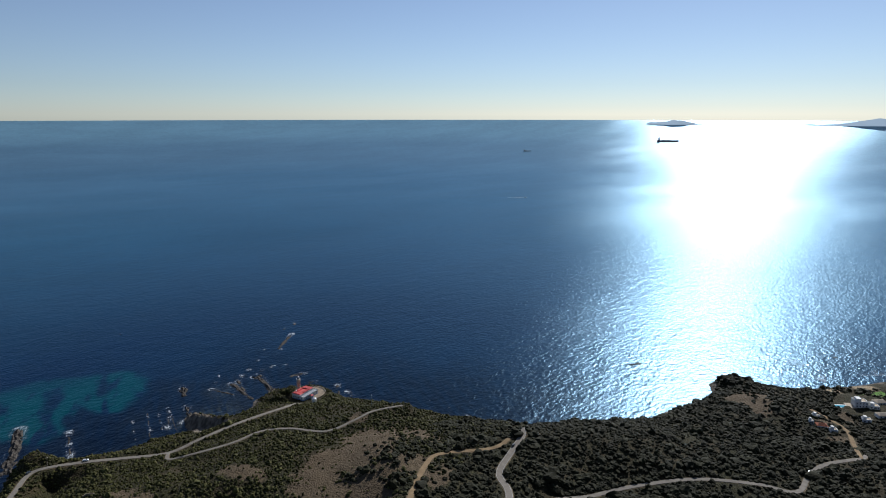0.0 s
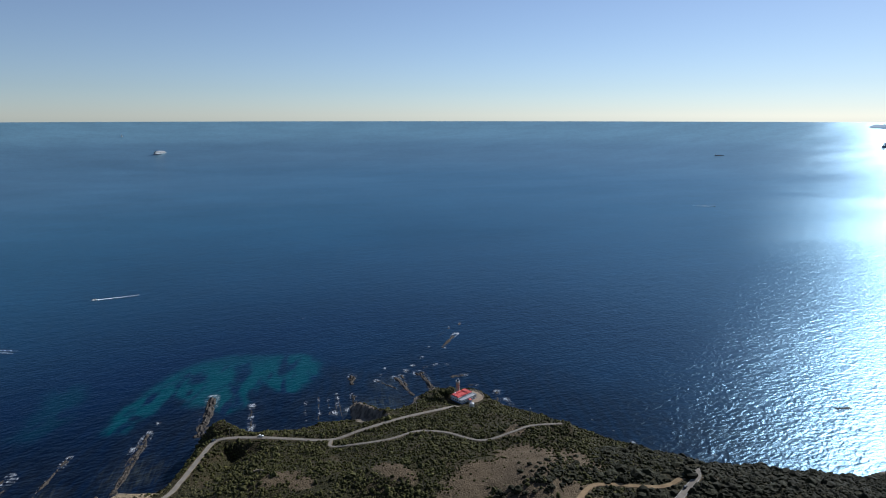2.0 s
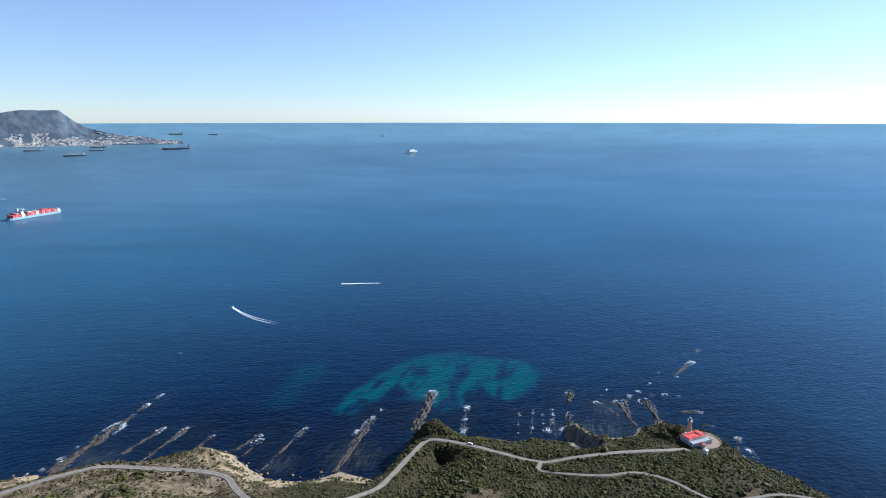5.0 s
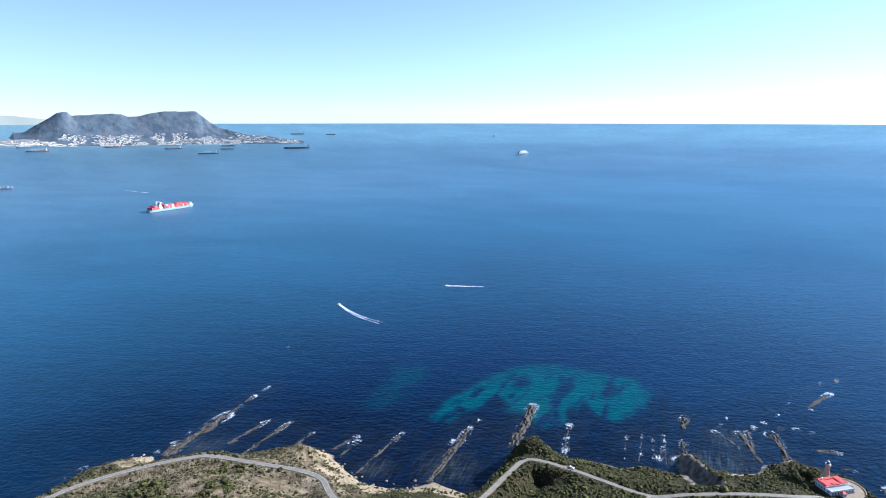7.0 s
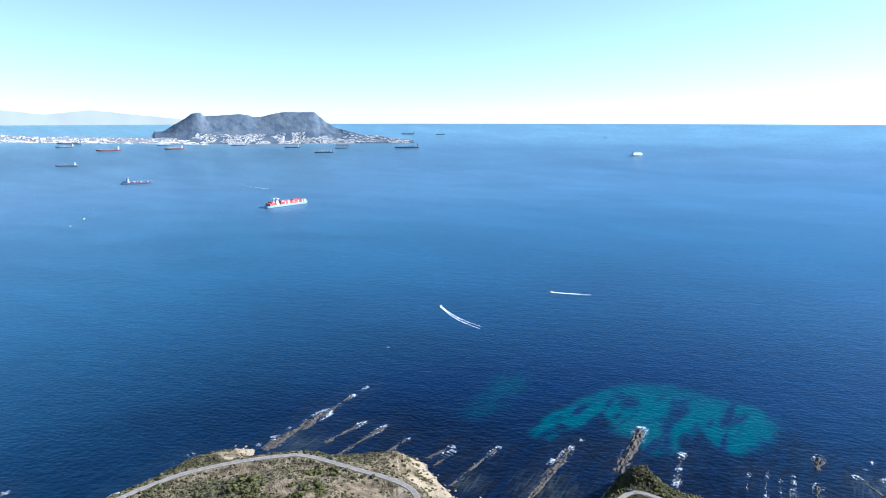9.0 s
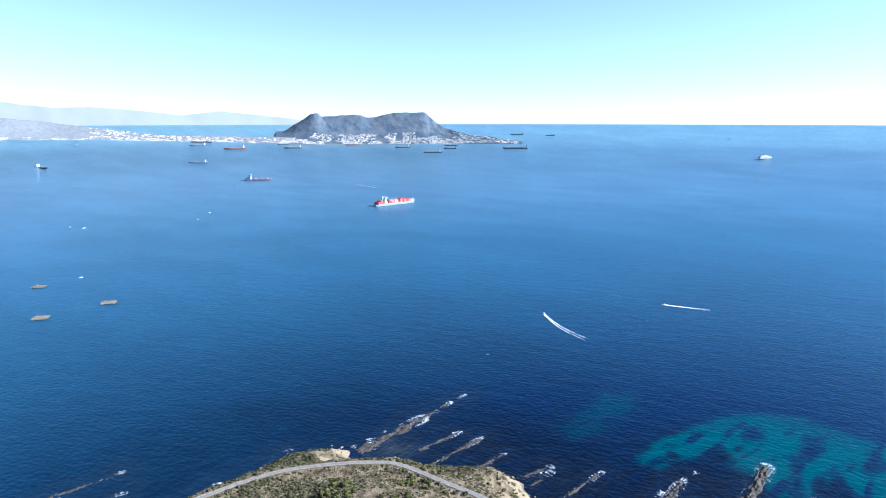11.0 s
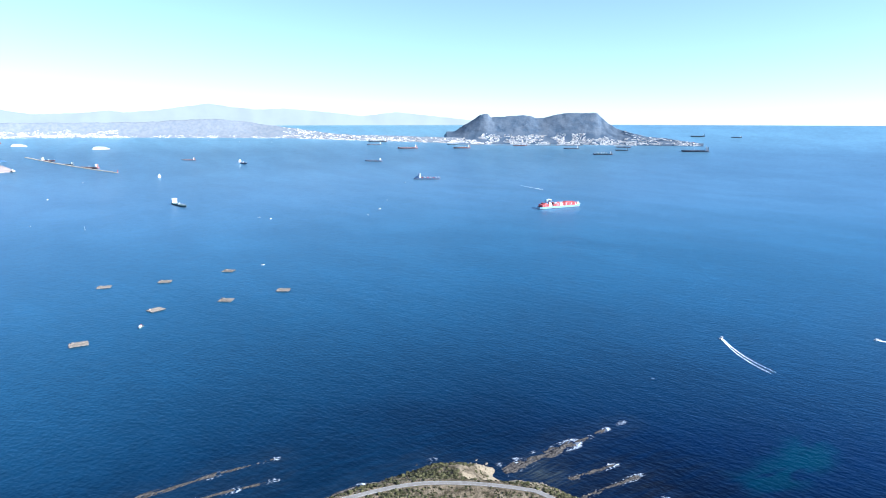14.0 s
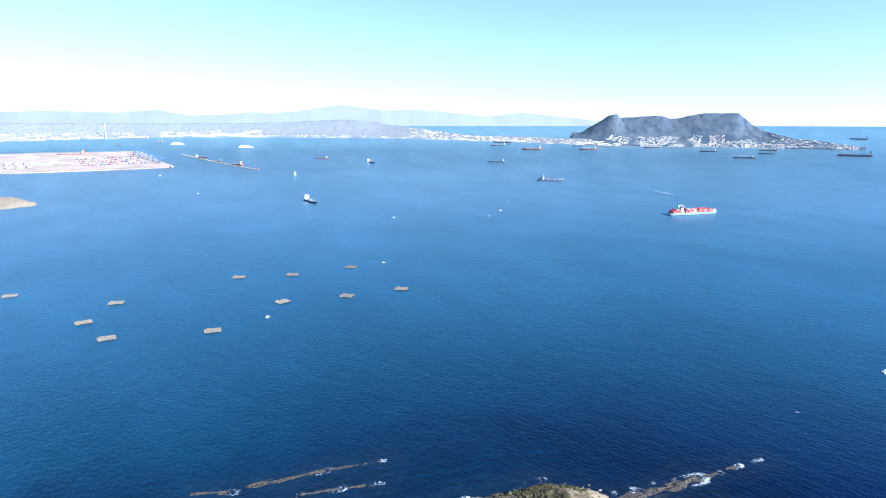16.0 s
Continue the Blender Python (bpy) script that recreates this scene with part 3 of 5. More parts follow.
faint, _ = line_dist(nx_, ny_, [(-690, 150), (-735, 182), (-775, 205)])
teal = np.maximum(teal, 0.34 * (1 - smooth(8, 30, faint + wob)))
reef_d = np.full(nx_.shape, 1e9)
foam = np.zeros(nx_.shape)
for a, b, half, top in REEFS + REEFS2 + REEFS3 + REEFS4:
    d, s = line_dist(nx_, ny_, [a, b])
    reef_d = np.minimum(reef_d, d - half)
    edge = 1 - smooth(0, half * 0.5 + 2.5, np.abs(d - half * 0.6))
    foam = np.maximum(foam, edge * (0.33 + (0.03 if half < 6 else 0.0) + 0.14 * smooth(0.55, 1.0, s) + 0.1 * vnoise(nx_ / 9, ny_ / 9, 14)))
SURF = [(-760, 28, 7), (-738, 12, 6), (-680, 32, 5), (-668, 53, 6), (-641, 76, 4), (-618, 163, 4), (-611, 232, 7), (-624, 246, 6), (-636, 312, 7), (-588, 334, 6), (-566, 318, 7), (-545, 306, 10),
    (-520, 372, 6), (-510, 384, 9), (-505, 398, 8), (-500, 410, 5), (-565, 452, 8), (-580, 655, 5), (-606, 692, 5), (-560, 500, 6), (-535, 512, 7), (-572, 590, 5), (-250, 545, 6)]
SURF2 = [(-642, -70, 6), (-657, -58, 6), (-674, -45, 5), (-690, -31, 4), (-548, 373, 3.5), (-533, 363, 3.5), (-517, 353, 3.5), (-548, 391, 3.5), (-531, 379, 3.5), (-515, 367, 3.5), (-538, 396, 3.5), (-525, 388, 3.5), (-512, 379, 3.5), (-540, 409, 3.5), (-526, 398, 3.5), (-512, 388, 3.5), (-302, 558, 4), (-275, 552, 3), (-183, 575, 5), (-170, 590, 4), (-240, 612, 3), (-415, 545, 7), (-395, 536, 6), (0, 790, 14), (40, 790, 14), (90, 820, 14), (60, 870, 14), (-650, -55, 8), (-660, -45, 6),
    (-580, -266, 5), (-545, -298, 4)]
for a, b, r in SURF + SURF2:
    p, q = (-0.8 * (nx_ - a) + 0.6 * (ny_ - b)) / (1.5 * r), (0.6 * (nx_ - a) + 0.8 * (ny_ - b)) / (0.8 * r)
    foam = np.maximum(foam, 0.50 * np.exp(-p * p - q * q))
for surf_line, amount in (([(-14, 786), (50, 806), (105, 838), (165, 876)], 0.46), ([(10, 806), (60, 828), (120, 862), (175, 900)], 0.40), ([(-4, 838), (60, 866), (130, 905), (180, 935)], 0.36), ([(-60, 800), (-30, 800)], 0.4)):
    d, _ = line_dist(nx_, ny_, surf_line)
    foam = np.maximum(foam, amount * (1 - smooth(1, 9, d + 4 * vnoise(nx_ / 14, ny_ / 14, 6))) * (0.75 + 0.5 * vnoise(nx_ / 22, ny_ / 22, 9)))
foam = np.maximum(foam, 0.40 * (1 - smooth(0, 5, np.abs(coast_d - 1))) * (0.6 + 0.4 * vnoise(nx_ / 25, ny_ / 25, 3)))
weed = (1 - smooth(50, 190, coast_d + wob * 2)) * (1 - teal) * (0.5 + 0.5 * smooth(-60, 60, ny_))
shelf = np.zeros_like(nx_)
for a, b, r_ in ((-492, 424, 22), (-486, 446, 20), (-500, 400, 18), (-478, 436, 22), (-546, 190, 26), (-640, -28, 24), (-560, 126, 16), (-520, 470, 22), (-600, 20, 14)):
    shelf = np.maximum(shelf, 1.4 * np.exp(-((nx_ - a) ** 2 + (ny_ - b) ** 2) / r_ ** 2))
shore = (1 - smooth(4, 34, np.minimum(coast_d, reef_d * 1.4) + wob)) * (ny_ < 520)
shore = np.maximum(shore, shelf)
# share of haze and sunward light in the water colour, by distance and direction
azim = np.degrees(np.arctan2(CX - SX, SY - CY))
haze_mix = 0.95 * (1 - np.exp(-np.maximum(0, np.hypot(SX + 300, SY - 250) - 450) / 1500)) * (0.66 + 0.28 * smooth(25, 105, azim))
vals = {"open": np.clip(np.maximum(np.maximum(haze_mix, 0.012 + 0.05 * (1 - smooth(38, 72, azim)) + 0.09 * smooth(86, 122, azim)), 0.75 * smooth(1500, 4200, SR) + 0.25 * smooth(3600, 4900, SR)), 0, 1), "even": smooth(700, 1900, SR)}
for key, v in (("shallow", teal), ("weed", weed), ("foam", foam), ("shore", np.maximum(shore * 0.11, shelf * 0.5))):
    full = np.zeros_like(SX)
    full[near] = np.clip(v, 0, 1)
    vals[key] = full
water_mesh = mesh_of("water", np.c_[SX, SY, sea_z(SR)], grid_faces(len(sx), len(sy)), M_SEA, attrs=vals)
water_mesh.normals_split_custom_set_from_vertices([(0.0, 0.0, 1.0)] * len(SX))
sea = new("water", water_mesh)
tagged(sea, "deep blue sea with small waves and sun glitter", "sea", kind="structure")


# ---- building blocks ----
class Geo:
    """Gathers the corners and faces of one mesh."""

    def __init__(self):
        self.v, self.f = [], []

    def box(self, x, y, z, sx, sy, sz, turn=0.0, taper=1.0):
        c, s = math.cos(turn), math.sin(turn)
        b = len(self.v)
        for dz, k in ((0, 1.0), (sz, taper)):
            for dx, dy in ((-1, -1), (1, -1), (1, 1), (-1, 1)):
                u, w = dx * sx / 2 * k, dy * sy / 2 * k
                self.v.append((x + u * c - w * s, y + u * s + w * c, z + dz))
        self.f += [(b + 3, b + 2, b + 1, b), (b + 4, b + 5, b + 6, b + 7)] + [(b + i, b + (i + 1) % 4, b + 4 + (i + 1) % 4, b + 4 + i) for i in range(4)]
        return self

    def rings(self, rings, cap=True):
        b, n = len(self.v), len(rings[0])
        for r in rings:
            self.v += [tuple(p) for p in r]
        for k in range(len(rings) - 1):
            for i in range(n):
                j = (i + 1) % n
                self.f.append((b + k * n + i, b + k * n + j, b + (k + 1) * n + j, b + (k + 1) * n + i))
        if cap:
            self.f += [tuple(b + i for i in reversed(range(n))), tuple(b + (len(rings) - 1) * n + i for i in range(n))]
        return self

    def turned(self, x, y, profile, n=16):
        """A round body from (radius, height) pairs."""
        return self.rings([[(x + r * math.cos(2 * math.pi * i / n), y + r * math.sin(2 * math.pi * i / n), z) for i in range(n)] for r, z in profile])

    def rod(self, a, b, r, n=6):
        a, b = Vector(a), Vector(b)
        q = (b - a).to_track_quat("Z", "Y")
        return self.rings([[p + q @ Vector((r * math.cos(2 * math.pi * i / n), r * math.sin(2 * math.pi * i / n), 0)) for i in range(n)] for p in (a, b)])

    def hip(self, x, y, z, sx, sy, h, ridge=0.4):
        """A hipped roof with its ridge along x."""
        b = len(self.v)
        self.v += [(x - sx / 2, y - sy / 2, z), (x + sx / 2, y - sy / 2, z), (x + sx / 2, y + sy / 2, z), (x - sx / 2, y + sy / 2, z), (x - sx * ridge / 2, y, z + h), (x + sx * ridge / 2, y, z + h)]
        self.f += [(b + 3, b + 2, b + 1, b), (b, b + 1, b + 5, b + 4), (b + 1, b + 2, b + 5), (b + 2, b + 3, b + 4, b + 5), (b + 3, b, b + 4)]
        return self


def part(name, g, mat, parent=None, label="", soft=False):
    me = bpy.data.meshes.new(name)
    me.from_pydata(g.v, [], g.f)
    me.materials.append(mat)
    if soft:
        me.shade_smooth()
    ob = new(name, me)
    ob.parent = parent
    if label:
        ob["label"] = label
    return ob


def thing(name, m, label, category, group=""):
    ob = new(name)
    ob.empty_display_size = 0.5
    ob.matrix_basis = m
    return tagged(ob, label, category, group)


rnd = random.Random(7)
M_WHITE = material("white_render", (0.78, 0.77, 0.74), (0.62, 0.6, 0.56), 0.3, 0.8, per="Object", spread=0.08)
M_BLUE = material("blue_plinth", (0.09, 0.16, 0.33), (0.13, 0.2, 0.36), 0.5, 0.7)
M_RED = material("red_tiles", (0.50, 0.040, 0.035), (0.36, 0.04, 0.035), 0.6, 0.75, bump=0.05, per="Object", spread=0.12)
M_TERRA = material("terracotta_tiles", (0.36, 0.13, 0.07), (0.25, 0.1, 0.06), 0.6, 0.85, bump=0.05)
M_STONE = material("weathered_stone", (0.5, 0.42, 0.31), (0.36, 0.29, 0.21), 0.4, 0.85, bump=0.06)
M_YARD = material("worn_tan_concrete", (0.27, 0.21, 0.15), (0.19, 0.15, 0.11), 0.3, 0.9, bump=0.03)
M_GLASS = material("dark_glass", (0.02, 0.03, 0.04), (0.03, 0.04, 0.05), 1.0, 0.12)
M_METAL = material("grey_metal", (0.38, 0.39, 0.4), (0.28, 0.28, 0.29), 0.8, 0.5, 0.5)
# the dark and the red hull colours are lightened by haze mixed in
M_HULLD = material("hazed_dark_hull_paint", (0.15, 0.20, 0.27), (0.17, 0.21, 0.27), 0.05, 0.45)
M_HULLB = material("pale_blue_hull_paint", (0.30, 0.46, 0.52), (0.26, 0.40, 0.46), 0.05, 0.45)
M_HULLR = material("hazed_rusty_red_hull_paint", (0.30, 0.12, 0.09), (0.24, 0.11, 0.09), 0.05, 0.5)
M_HULLG = material("grey_green_hull_paint", (0.10, 0.16, 0.16), (0.08, 0.12, 0.12), 0.05, 0.5)
M_BOOT = material("red_antifouling", (0.25, 0.04, 0.03), (0.18, 0.035, 0.03), 0.1, 0.6)
M_DECK = material("rust_brown_deck", (0.22, 0.10, 0.06), (0.16, 0.09, 0.06), 0.08, 0.7)
M_DECKG = material("green_deck", (0.07, 0.15, 0.10), (0.09, 0.13, 0.09), 0.08, 0.7)
M_SHIPW = material("white_ship_paint", (0.70, 0.68, 0.64), (0.6, 0.58, 0.54), 0.08, 0.45)
M_CONR = material("red_containers", (0.48, 0.075, 0.065), (0.36, 0.06, 0.055), 0.2, 0.6, per="Object", spread=0.35)
M_CONM = material("mixed_containers", (0.28, 0.14, 0.11), (0.13, 0.17, 0.24), 0.09, 0.6, per="Object", spread=0.4)
M_CONW = material("pale_containers", (0.5, 0.5, 0.48), (0.36, 0.36, 0.36), 0.2, 0.6, per="Object", spread=0.3)
M_CONB = material("blue_containers", (0.05, 0.12, 0.26), (0.07, 0.12, 0.2), 0.2, 0.6, per="Object", spread=0.3)
M_WOOD = material("grey_weathered_timber", (0.26, 0.215, 0.165), (0.15, 0.12, 0.09), 0.5, 0.9, bump=0.05, per="Object", spread=0.3)
M_FOAM = material("sea_foam", (0.88, 0.9, 0.9), (0.7, 0.76, 0.8), 0.5, 0.9)
M_ORANGE = material("orange_paint", (0.6, 0.14, 0.03), (0.5, 0.12, 0.03), 1.0, 0.6)
M_SAIL = material("white_sailcloth", (0.85, 0.85, 0.82), (0.78, 0.78, 0.75), 0.4, 0.8)
M_CRANE = material("blue_crane_steel", (0.04, 0.11, 0.30), (0.06, 0.13, 0.28), 0.2, 0.5)
M_QUAY = material("pale_concrete_quay", (0.36, 0.29, 0.235), (0.25, 0.2, 0.17), 0.012, 0.9)
M_TYRE = material("black_rubber", (0.02, 0.02, 0.02), (0.03, 0.03, 0.03), 2.0, 0.85)
M_CAR = material("white_car_paint", (0.78, 0.78, 0.78), (0.7, 0.7, 0.7), 1.0, 0.3)
M_CARD = material("dark_car_paint", (0.04, 0.045, 0.05), (0.03, 0.03, 0.035), 1.0, 0.3)
# rock and scrub colours carry the cool blue of haze over the bay
M_ROCKFACE = material("hazed_limestone_pine_scrub", (0.056, 0.080, 0.108), (0.115, 0.132, 0.15), 0.012, 0.95, bump=4.0, bump_scale=0.03)
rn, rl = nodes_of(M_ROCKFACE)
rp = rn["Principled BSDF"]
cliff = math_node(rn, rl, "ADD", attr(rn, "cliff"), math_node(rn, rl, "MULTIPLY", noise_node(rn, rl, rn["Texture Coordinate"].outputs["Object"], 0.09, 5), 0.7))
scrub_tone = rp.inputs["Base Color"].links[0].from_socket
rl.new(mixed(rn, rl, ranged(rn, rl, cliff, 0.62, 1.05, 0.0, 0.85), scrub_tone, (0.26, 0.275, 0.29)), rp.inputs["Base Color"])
# hill colours paled and blued to hold the distance haze
M_HILL = material("hazed_dry_hills", (0.145, 0.158, 0.170), (0.19, 0.194, 0.192), 0.045, 0.95, bump=4.0, bump_scale=0.03)
M_TOWN = material("sunlit_town_walls", (0.70, 0.65, 0.58), (0.48, 0.43, 0.38), 0.03, 0.85, per="Island", spread=0.4)
M_TOWN2 = material("hazy_town_walls", (0.60, 0.55, 0.49), (0.38, 0.34, 0.30), 0.03, 0.85, per="Island", spread=0.45)
# hull colour of the farthest dark ships, greyed for haze
M_HULLHAZE = material("far_haze_hull_paint", (0.15, 0.17, 0.19), (0.17, 0.19, 0.2), 0.05, 0.5)
M_POOL = material("pool_water", (0.10, 0.42, 0.52), (0.08, 0.36, 0.48), 0.5, 0.1)
M_LAWN = material("lawn", (0.09, 0.20, 0.03), (0.12, 0.2, 0.05), 0.3, 0.95)


# ---- scrub ----
def half_ball():
    bm = bmesh.new()
    bmesh.ops.create_icosphere(bm, subdivisions=2, radius=1.0)
    keep = [f for f in bm.faces if f.calc_center_median().z > -0.25]
    vs = sorted({v.index for f in keep for v in f.verts})
    re = {o: k for k, o in enumerate(vs)}
    bm.verts.ensure_lookup_table()
    v = np.array([bm.verts[k].co[:] for k in vs])
    f = np.array([[re[w.index] for w in q.verts] for q in keep])
    bm.free()
    return v, f


def scrub(name, count, box, big, keep, seed, label, leaf=M_BUSH, clumps=1, tall=1.0):
    """Low bushes scattered over the land, all in one mesh."""
    rg = np.random.default_rng(seed)
    x, y = rg.uniform(box[0], box[1], count * 4), rg.uniform(box[2], box[3], count * 4)
    z, sd = land_height(x, y)
    ok = (sd > 5) & (np.hypot(x + 80, y - 45) > 250)
    for line, (_, width, _) in zip(ROAD_LINES.values(), ROADS.values()):
        d, _ = line_dist(x, y, line[::2])
        ok &= d > width / 2 + 1.3
    bare = np.zeros_like(x)
    for a, b, u, v in BARE:
        bare = np.maximum(bare, np.exp(-(((x - a) / u) ** 2 + ((y - b) / v) ** 2) ** 2))
    for a, b, u in SAND:
        bare = np.maximum(bare, np.exp(-((x - a) ** 2 + (y - b) ** 2) / u ** 2))
    ok &= np.hypot(x + 400, y - 469) > 21
    ok &= ((x - 124) / 32) ** 2 + ((y - 735) / 40) ** 2 > 1
    ok &= spur_flank(x, y) < 0.4
    cover = keep + 0.55 * fbm(x / 30, y / 30, 3, seed)
    ok &= rg.uniform(0, 1, len(x)) < cover * (1 - 0.93 * bare)
    k = np.flatnonzero(ok)[:count]
    x, y, z = x[k], y[k], z[k]
    r = big * np.exp(rg.normal(0, 0.36, len(k))) * (1 + 0.3 * vnoise(x / 20, y / 20, 4))
    if clumps > 1:
        x, y, z, r = (np.repeat(v, clumps) for v in (x, y, z, r))
        x, y, z = x + rg.normal(0, 0.55, len(x)) * r, y + rg.normal(0, 0.55, len(x)) * r, z + rg.uniform(-0.1, 0.6, len(x)) * r
        r = r * rg.uniform(0.3, 0.6, len(x))
    bv, bf = half_ball()
    n, m = len(x), len(bv)
    lump = rg.uniform(0.68, 1.22, (n, m))
    turn = rg.uniform(0, 6.28, n)
    sx, sy, sz = r * rg.uniform(0.8, 1.35, n), r * rg.uniform(0.8, 1.35, n), r * rg.uniform(0.6, 1.0, n) * tall
    px, py, pz = (bv[None, :, a] * lump * s[:, None] for a, s in ((0, sx), (1, sy), (2, sz)))
    c, s = np.cos(turn)[:, None], np.sin(turn)[:, None]
    verts = np.stack([x[:, None] + px * c - py * s, y[:, None] + px * s + py * c, z[:, None] + pz + 0.15 * r[:, None]], -1).reshape(-1, 3)
    faces = (bf[None] + (np.arange(n) * m)[:, None, None]).reshape(-1, 3)
    tagged(new(name, mesh_of(name, verts, faces, leaf, False)), label, "scrub", kind="stuff")


scrub("low_scrub", 19000, (-570, -170, 185, 520), 0.74, 0.80, 3, "dense dark green low bushes on the hill by the lighthouse", tall=1.35)
scrub("dense_scrub", 17000, (-230, 175, 300, 800), 1.5, 1.0, 4, "dense dark evergreen bushes and small trees on the slope, darkened further for shade", M_BUSHSHADE, tall=1.0)
scrub("dry_scrub", 13000, (-640, -390, -215, 190), 0.68, 0.72, 5, "scattered grey-green bushes on dry ochre ground", M_BUSHDRY)

scrub("tall_scrub", 150, (-540, -440, -60, 18), 1.8, 0.35, 6, "clumps of taller dark green bushes on the cape", M_BUSH, 9)

# ---- the lighthouse ----
def window(parent, x, y, z, w, h, turn):
    win = part("window", Geo().box(x, y, z, w, 0.14, h, turn), M_GLASS, parent, "dark window pane")
    n = (math.sin(turn), -math.cos(turn))
    part("sill", Geo().box(x + n[0] * 0.08, y + n[1] * 0.08, z - 0.14, w + 0.3, 0.3, 0.14, turn), M_WHITE, win)
    return win


lh = thing("lighthouse", pose(-401.8, 465.5, 24.0, 0, 0, 88), "white lighthouse station with red roofs and a round stone tower", "lighthouse")
part("main_block", Geo().box(0, 0, -1.0, 20.4, 10.4, 5.9), M_WHITE, lh)
part("front_wing", Geo().box(0.6, -7.9, -1.0, 21.6, 5.2, 4.6), M_WHITE, lh)
part("plinth", Geo().box(0, 0, -1.0, 20.6, 10.6, 1.9).box(0.6, -7.9, -1.0, 21.8, 5.4, 1.9), M_BLUE, lh, "blue painted plinth")
part("cornice", Geo().box(0, 0, 4.9, 21.0, 11.0, 0.3), M_WHITE, lh)
part("wing_roof", Geo().box(0.6, -8.0, 3.6, 22.0, 5.4, 0.25), M_METAL, lh, "grey flat roof of the front wing")
part("wing_parapet", Geo().box(0.6, -10.6, 3.85, 22.0, 0.25, 0.5).box(11.5, -8.0, 3.85, 0.25, 4.9, 0.5).box(-10.3, -8.0, 3.85, 0.25, 4.9, 0.5), M_WHITE, lh)
for cx, cy, rx, ry in ((-7.3, 0, 6.2, 10.8), (7.3, 0, 6.2, 10.8), (0, -3.9, 8.2, 3.0), (0, 3.9, 8.2, 3.0)):
    part("roof", Geo().box(cx, cy, 5.2, rx, ry, 0.8, 0, 0.86), M_RED, lh, "red tiled roof")
for k in range(6):
    part("roof_rib", Geo().box(-9.6 + 3.84 * k, 0 if k in (0, 1, 4, 5) else -3.9, 5.95, 0.22, 9.0 if k in (0, 1, 4, 5) else 2.5, 0.16), M_RED, lh)
part("courtyard", Geo().box(0, 0, 5.2, 8.2, 4.8, 0.06), M_RED, lh, "red paved courtyard between the roofs")
part("porch", Geo().box(-0.4, -12.0, -1.0, 3.4, 3.0, 3.8), M_WHITE, lh)
part("porch_roof", Geo().hip(-0.4, -12.0, 2.8, 3.9, 3.6, 0.8), M_RED, lh, "small red porch roof")
part("chimney", Geo().box(-6, 3, 5.6, 0.8, 0.8, 1.5).box(-6, 3, 7.1, 1.1, 1.1, 0.2), M_WHITE, lh)
for k in range(8):
    if k != 3:
        window(lh, -8.8 + 2.6 * k, -10.54, 1.3, 1.0, 1.4, 0)
for k in range(4):
    window(lh, -10.24, -3.8 + 2.5 * k, 1.5, 1.0, 1.5, -math.pi / 2)
    window(lh, 10.24, -3.0 + 2.5 * k, 1.5, 1.0, 1.5, math.pi / 2)
window(lh, -10.24, -7.6, 1.3, 1.0, 1.4, -math.pi / 2)
part("door", Geo().box(-0.4, -13.55, -0.2, 1.2, 0.12, 2.2), M_BLUE, lh, "blue wooden door")
TX, TY = 3.2, 8.3
tower = part("tower", Geo().turned(TX, TY, [(2.5, -1), (2.5, 0.8), (2.15, 1.0), (1.75, 13.4), (2.1, 13.8), (2.25, 14.0), (2.25, 14.3)], 20), M_STONE, lh, "tapering round tower of pale stone", True)
part("gallery_rail", Geo().turned(TX, TY, [(2.2, 15.2), (2.25, 15.2), (2.25, 15.3), (2.2, 15.3)], 20), M_METAL, tower)
for k in range(10):
    a = k * 0.628
    part("baluster", Geo().rod((TX + 2.2 * math.cos(a), TY + 2.2 * math.sin(a), 14.2), (TX + 2.2 * math.cos(a), TY + 2.2 * math.sin(a), 15.25), 0.05, 5), M_METAL, tower)
part("lantern_base", Geo().turned(TX, TY, [(1.25, 14.3), (1.25, 15.2)], 12), M_WHITE, tower)
part("lantern_glass", Geo().turned(TX, TY, [(1.15, 15.2), (1.15, 16.8)], 12), M_GLASS, tower, "glazed lantern room")
part("dome", Geo().turned(TX, TY, [(1.35, 16.8), (1.3, 17.0), (0.9, 17.6), (0.4, 17.9), (0.1, 18.1), (0.06, 19.0)], 12), M_METAL, tower, "grey metal dome", True)
for k in range(3):
    part("tower_window", Geo().box(TX, TY - 2.05 + 0.12 * k, 3.0 + 3.6 * k, 0.6, 0.2, 1.1), M_GLASS, tower)
part("link_building", Geo().box(TX, 5.9, -1.0, 3.0, 3.0, 4.2), M_WHITE, lh)

wall = thing("terrace_wall", pose(-400, 470, 24.0, 0, 0, 88), "low tan stone wall curving round the paved lighthouse yard", "wall")
for k in range(15):
    a0 = radians(-50 + 9 * k)
    part("wall_section", Geo().box(4 + 14.8 * math.cos(a0), -2 + 14.8 * math.sin(a0), -2.5, 0.45, 2.6, 3.3, a0), M_STONE, wall)
part("terrace", Geo().rings([[(4 + 14.5 * math.cos(a), -2 + 14.5 * math.sin(a), z) for a in np.linspace(0, 2 * math.pi, 33)[:-1]] for z in (-1.5, 0.12)]), M_YARD, wall, "paved yard of worn tan concrete")


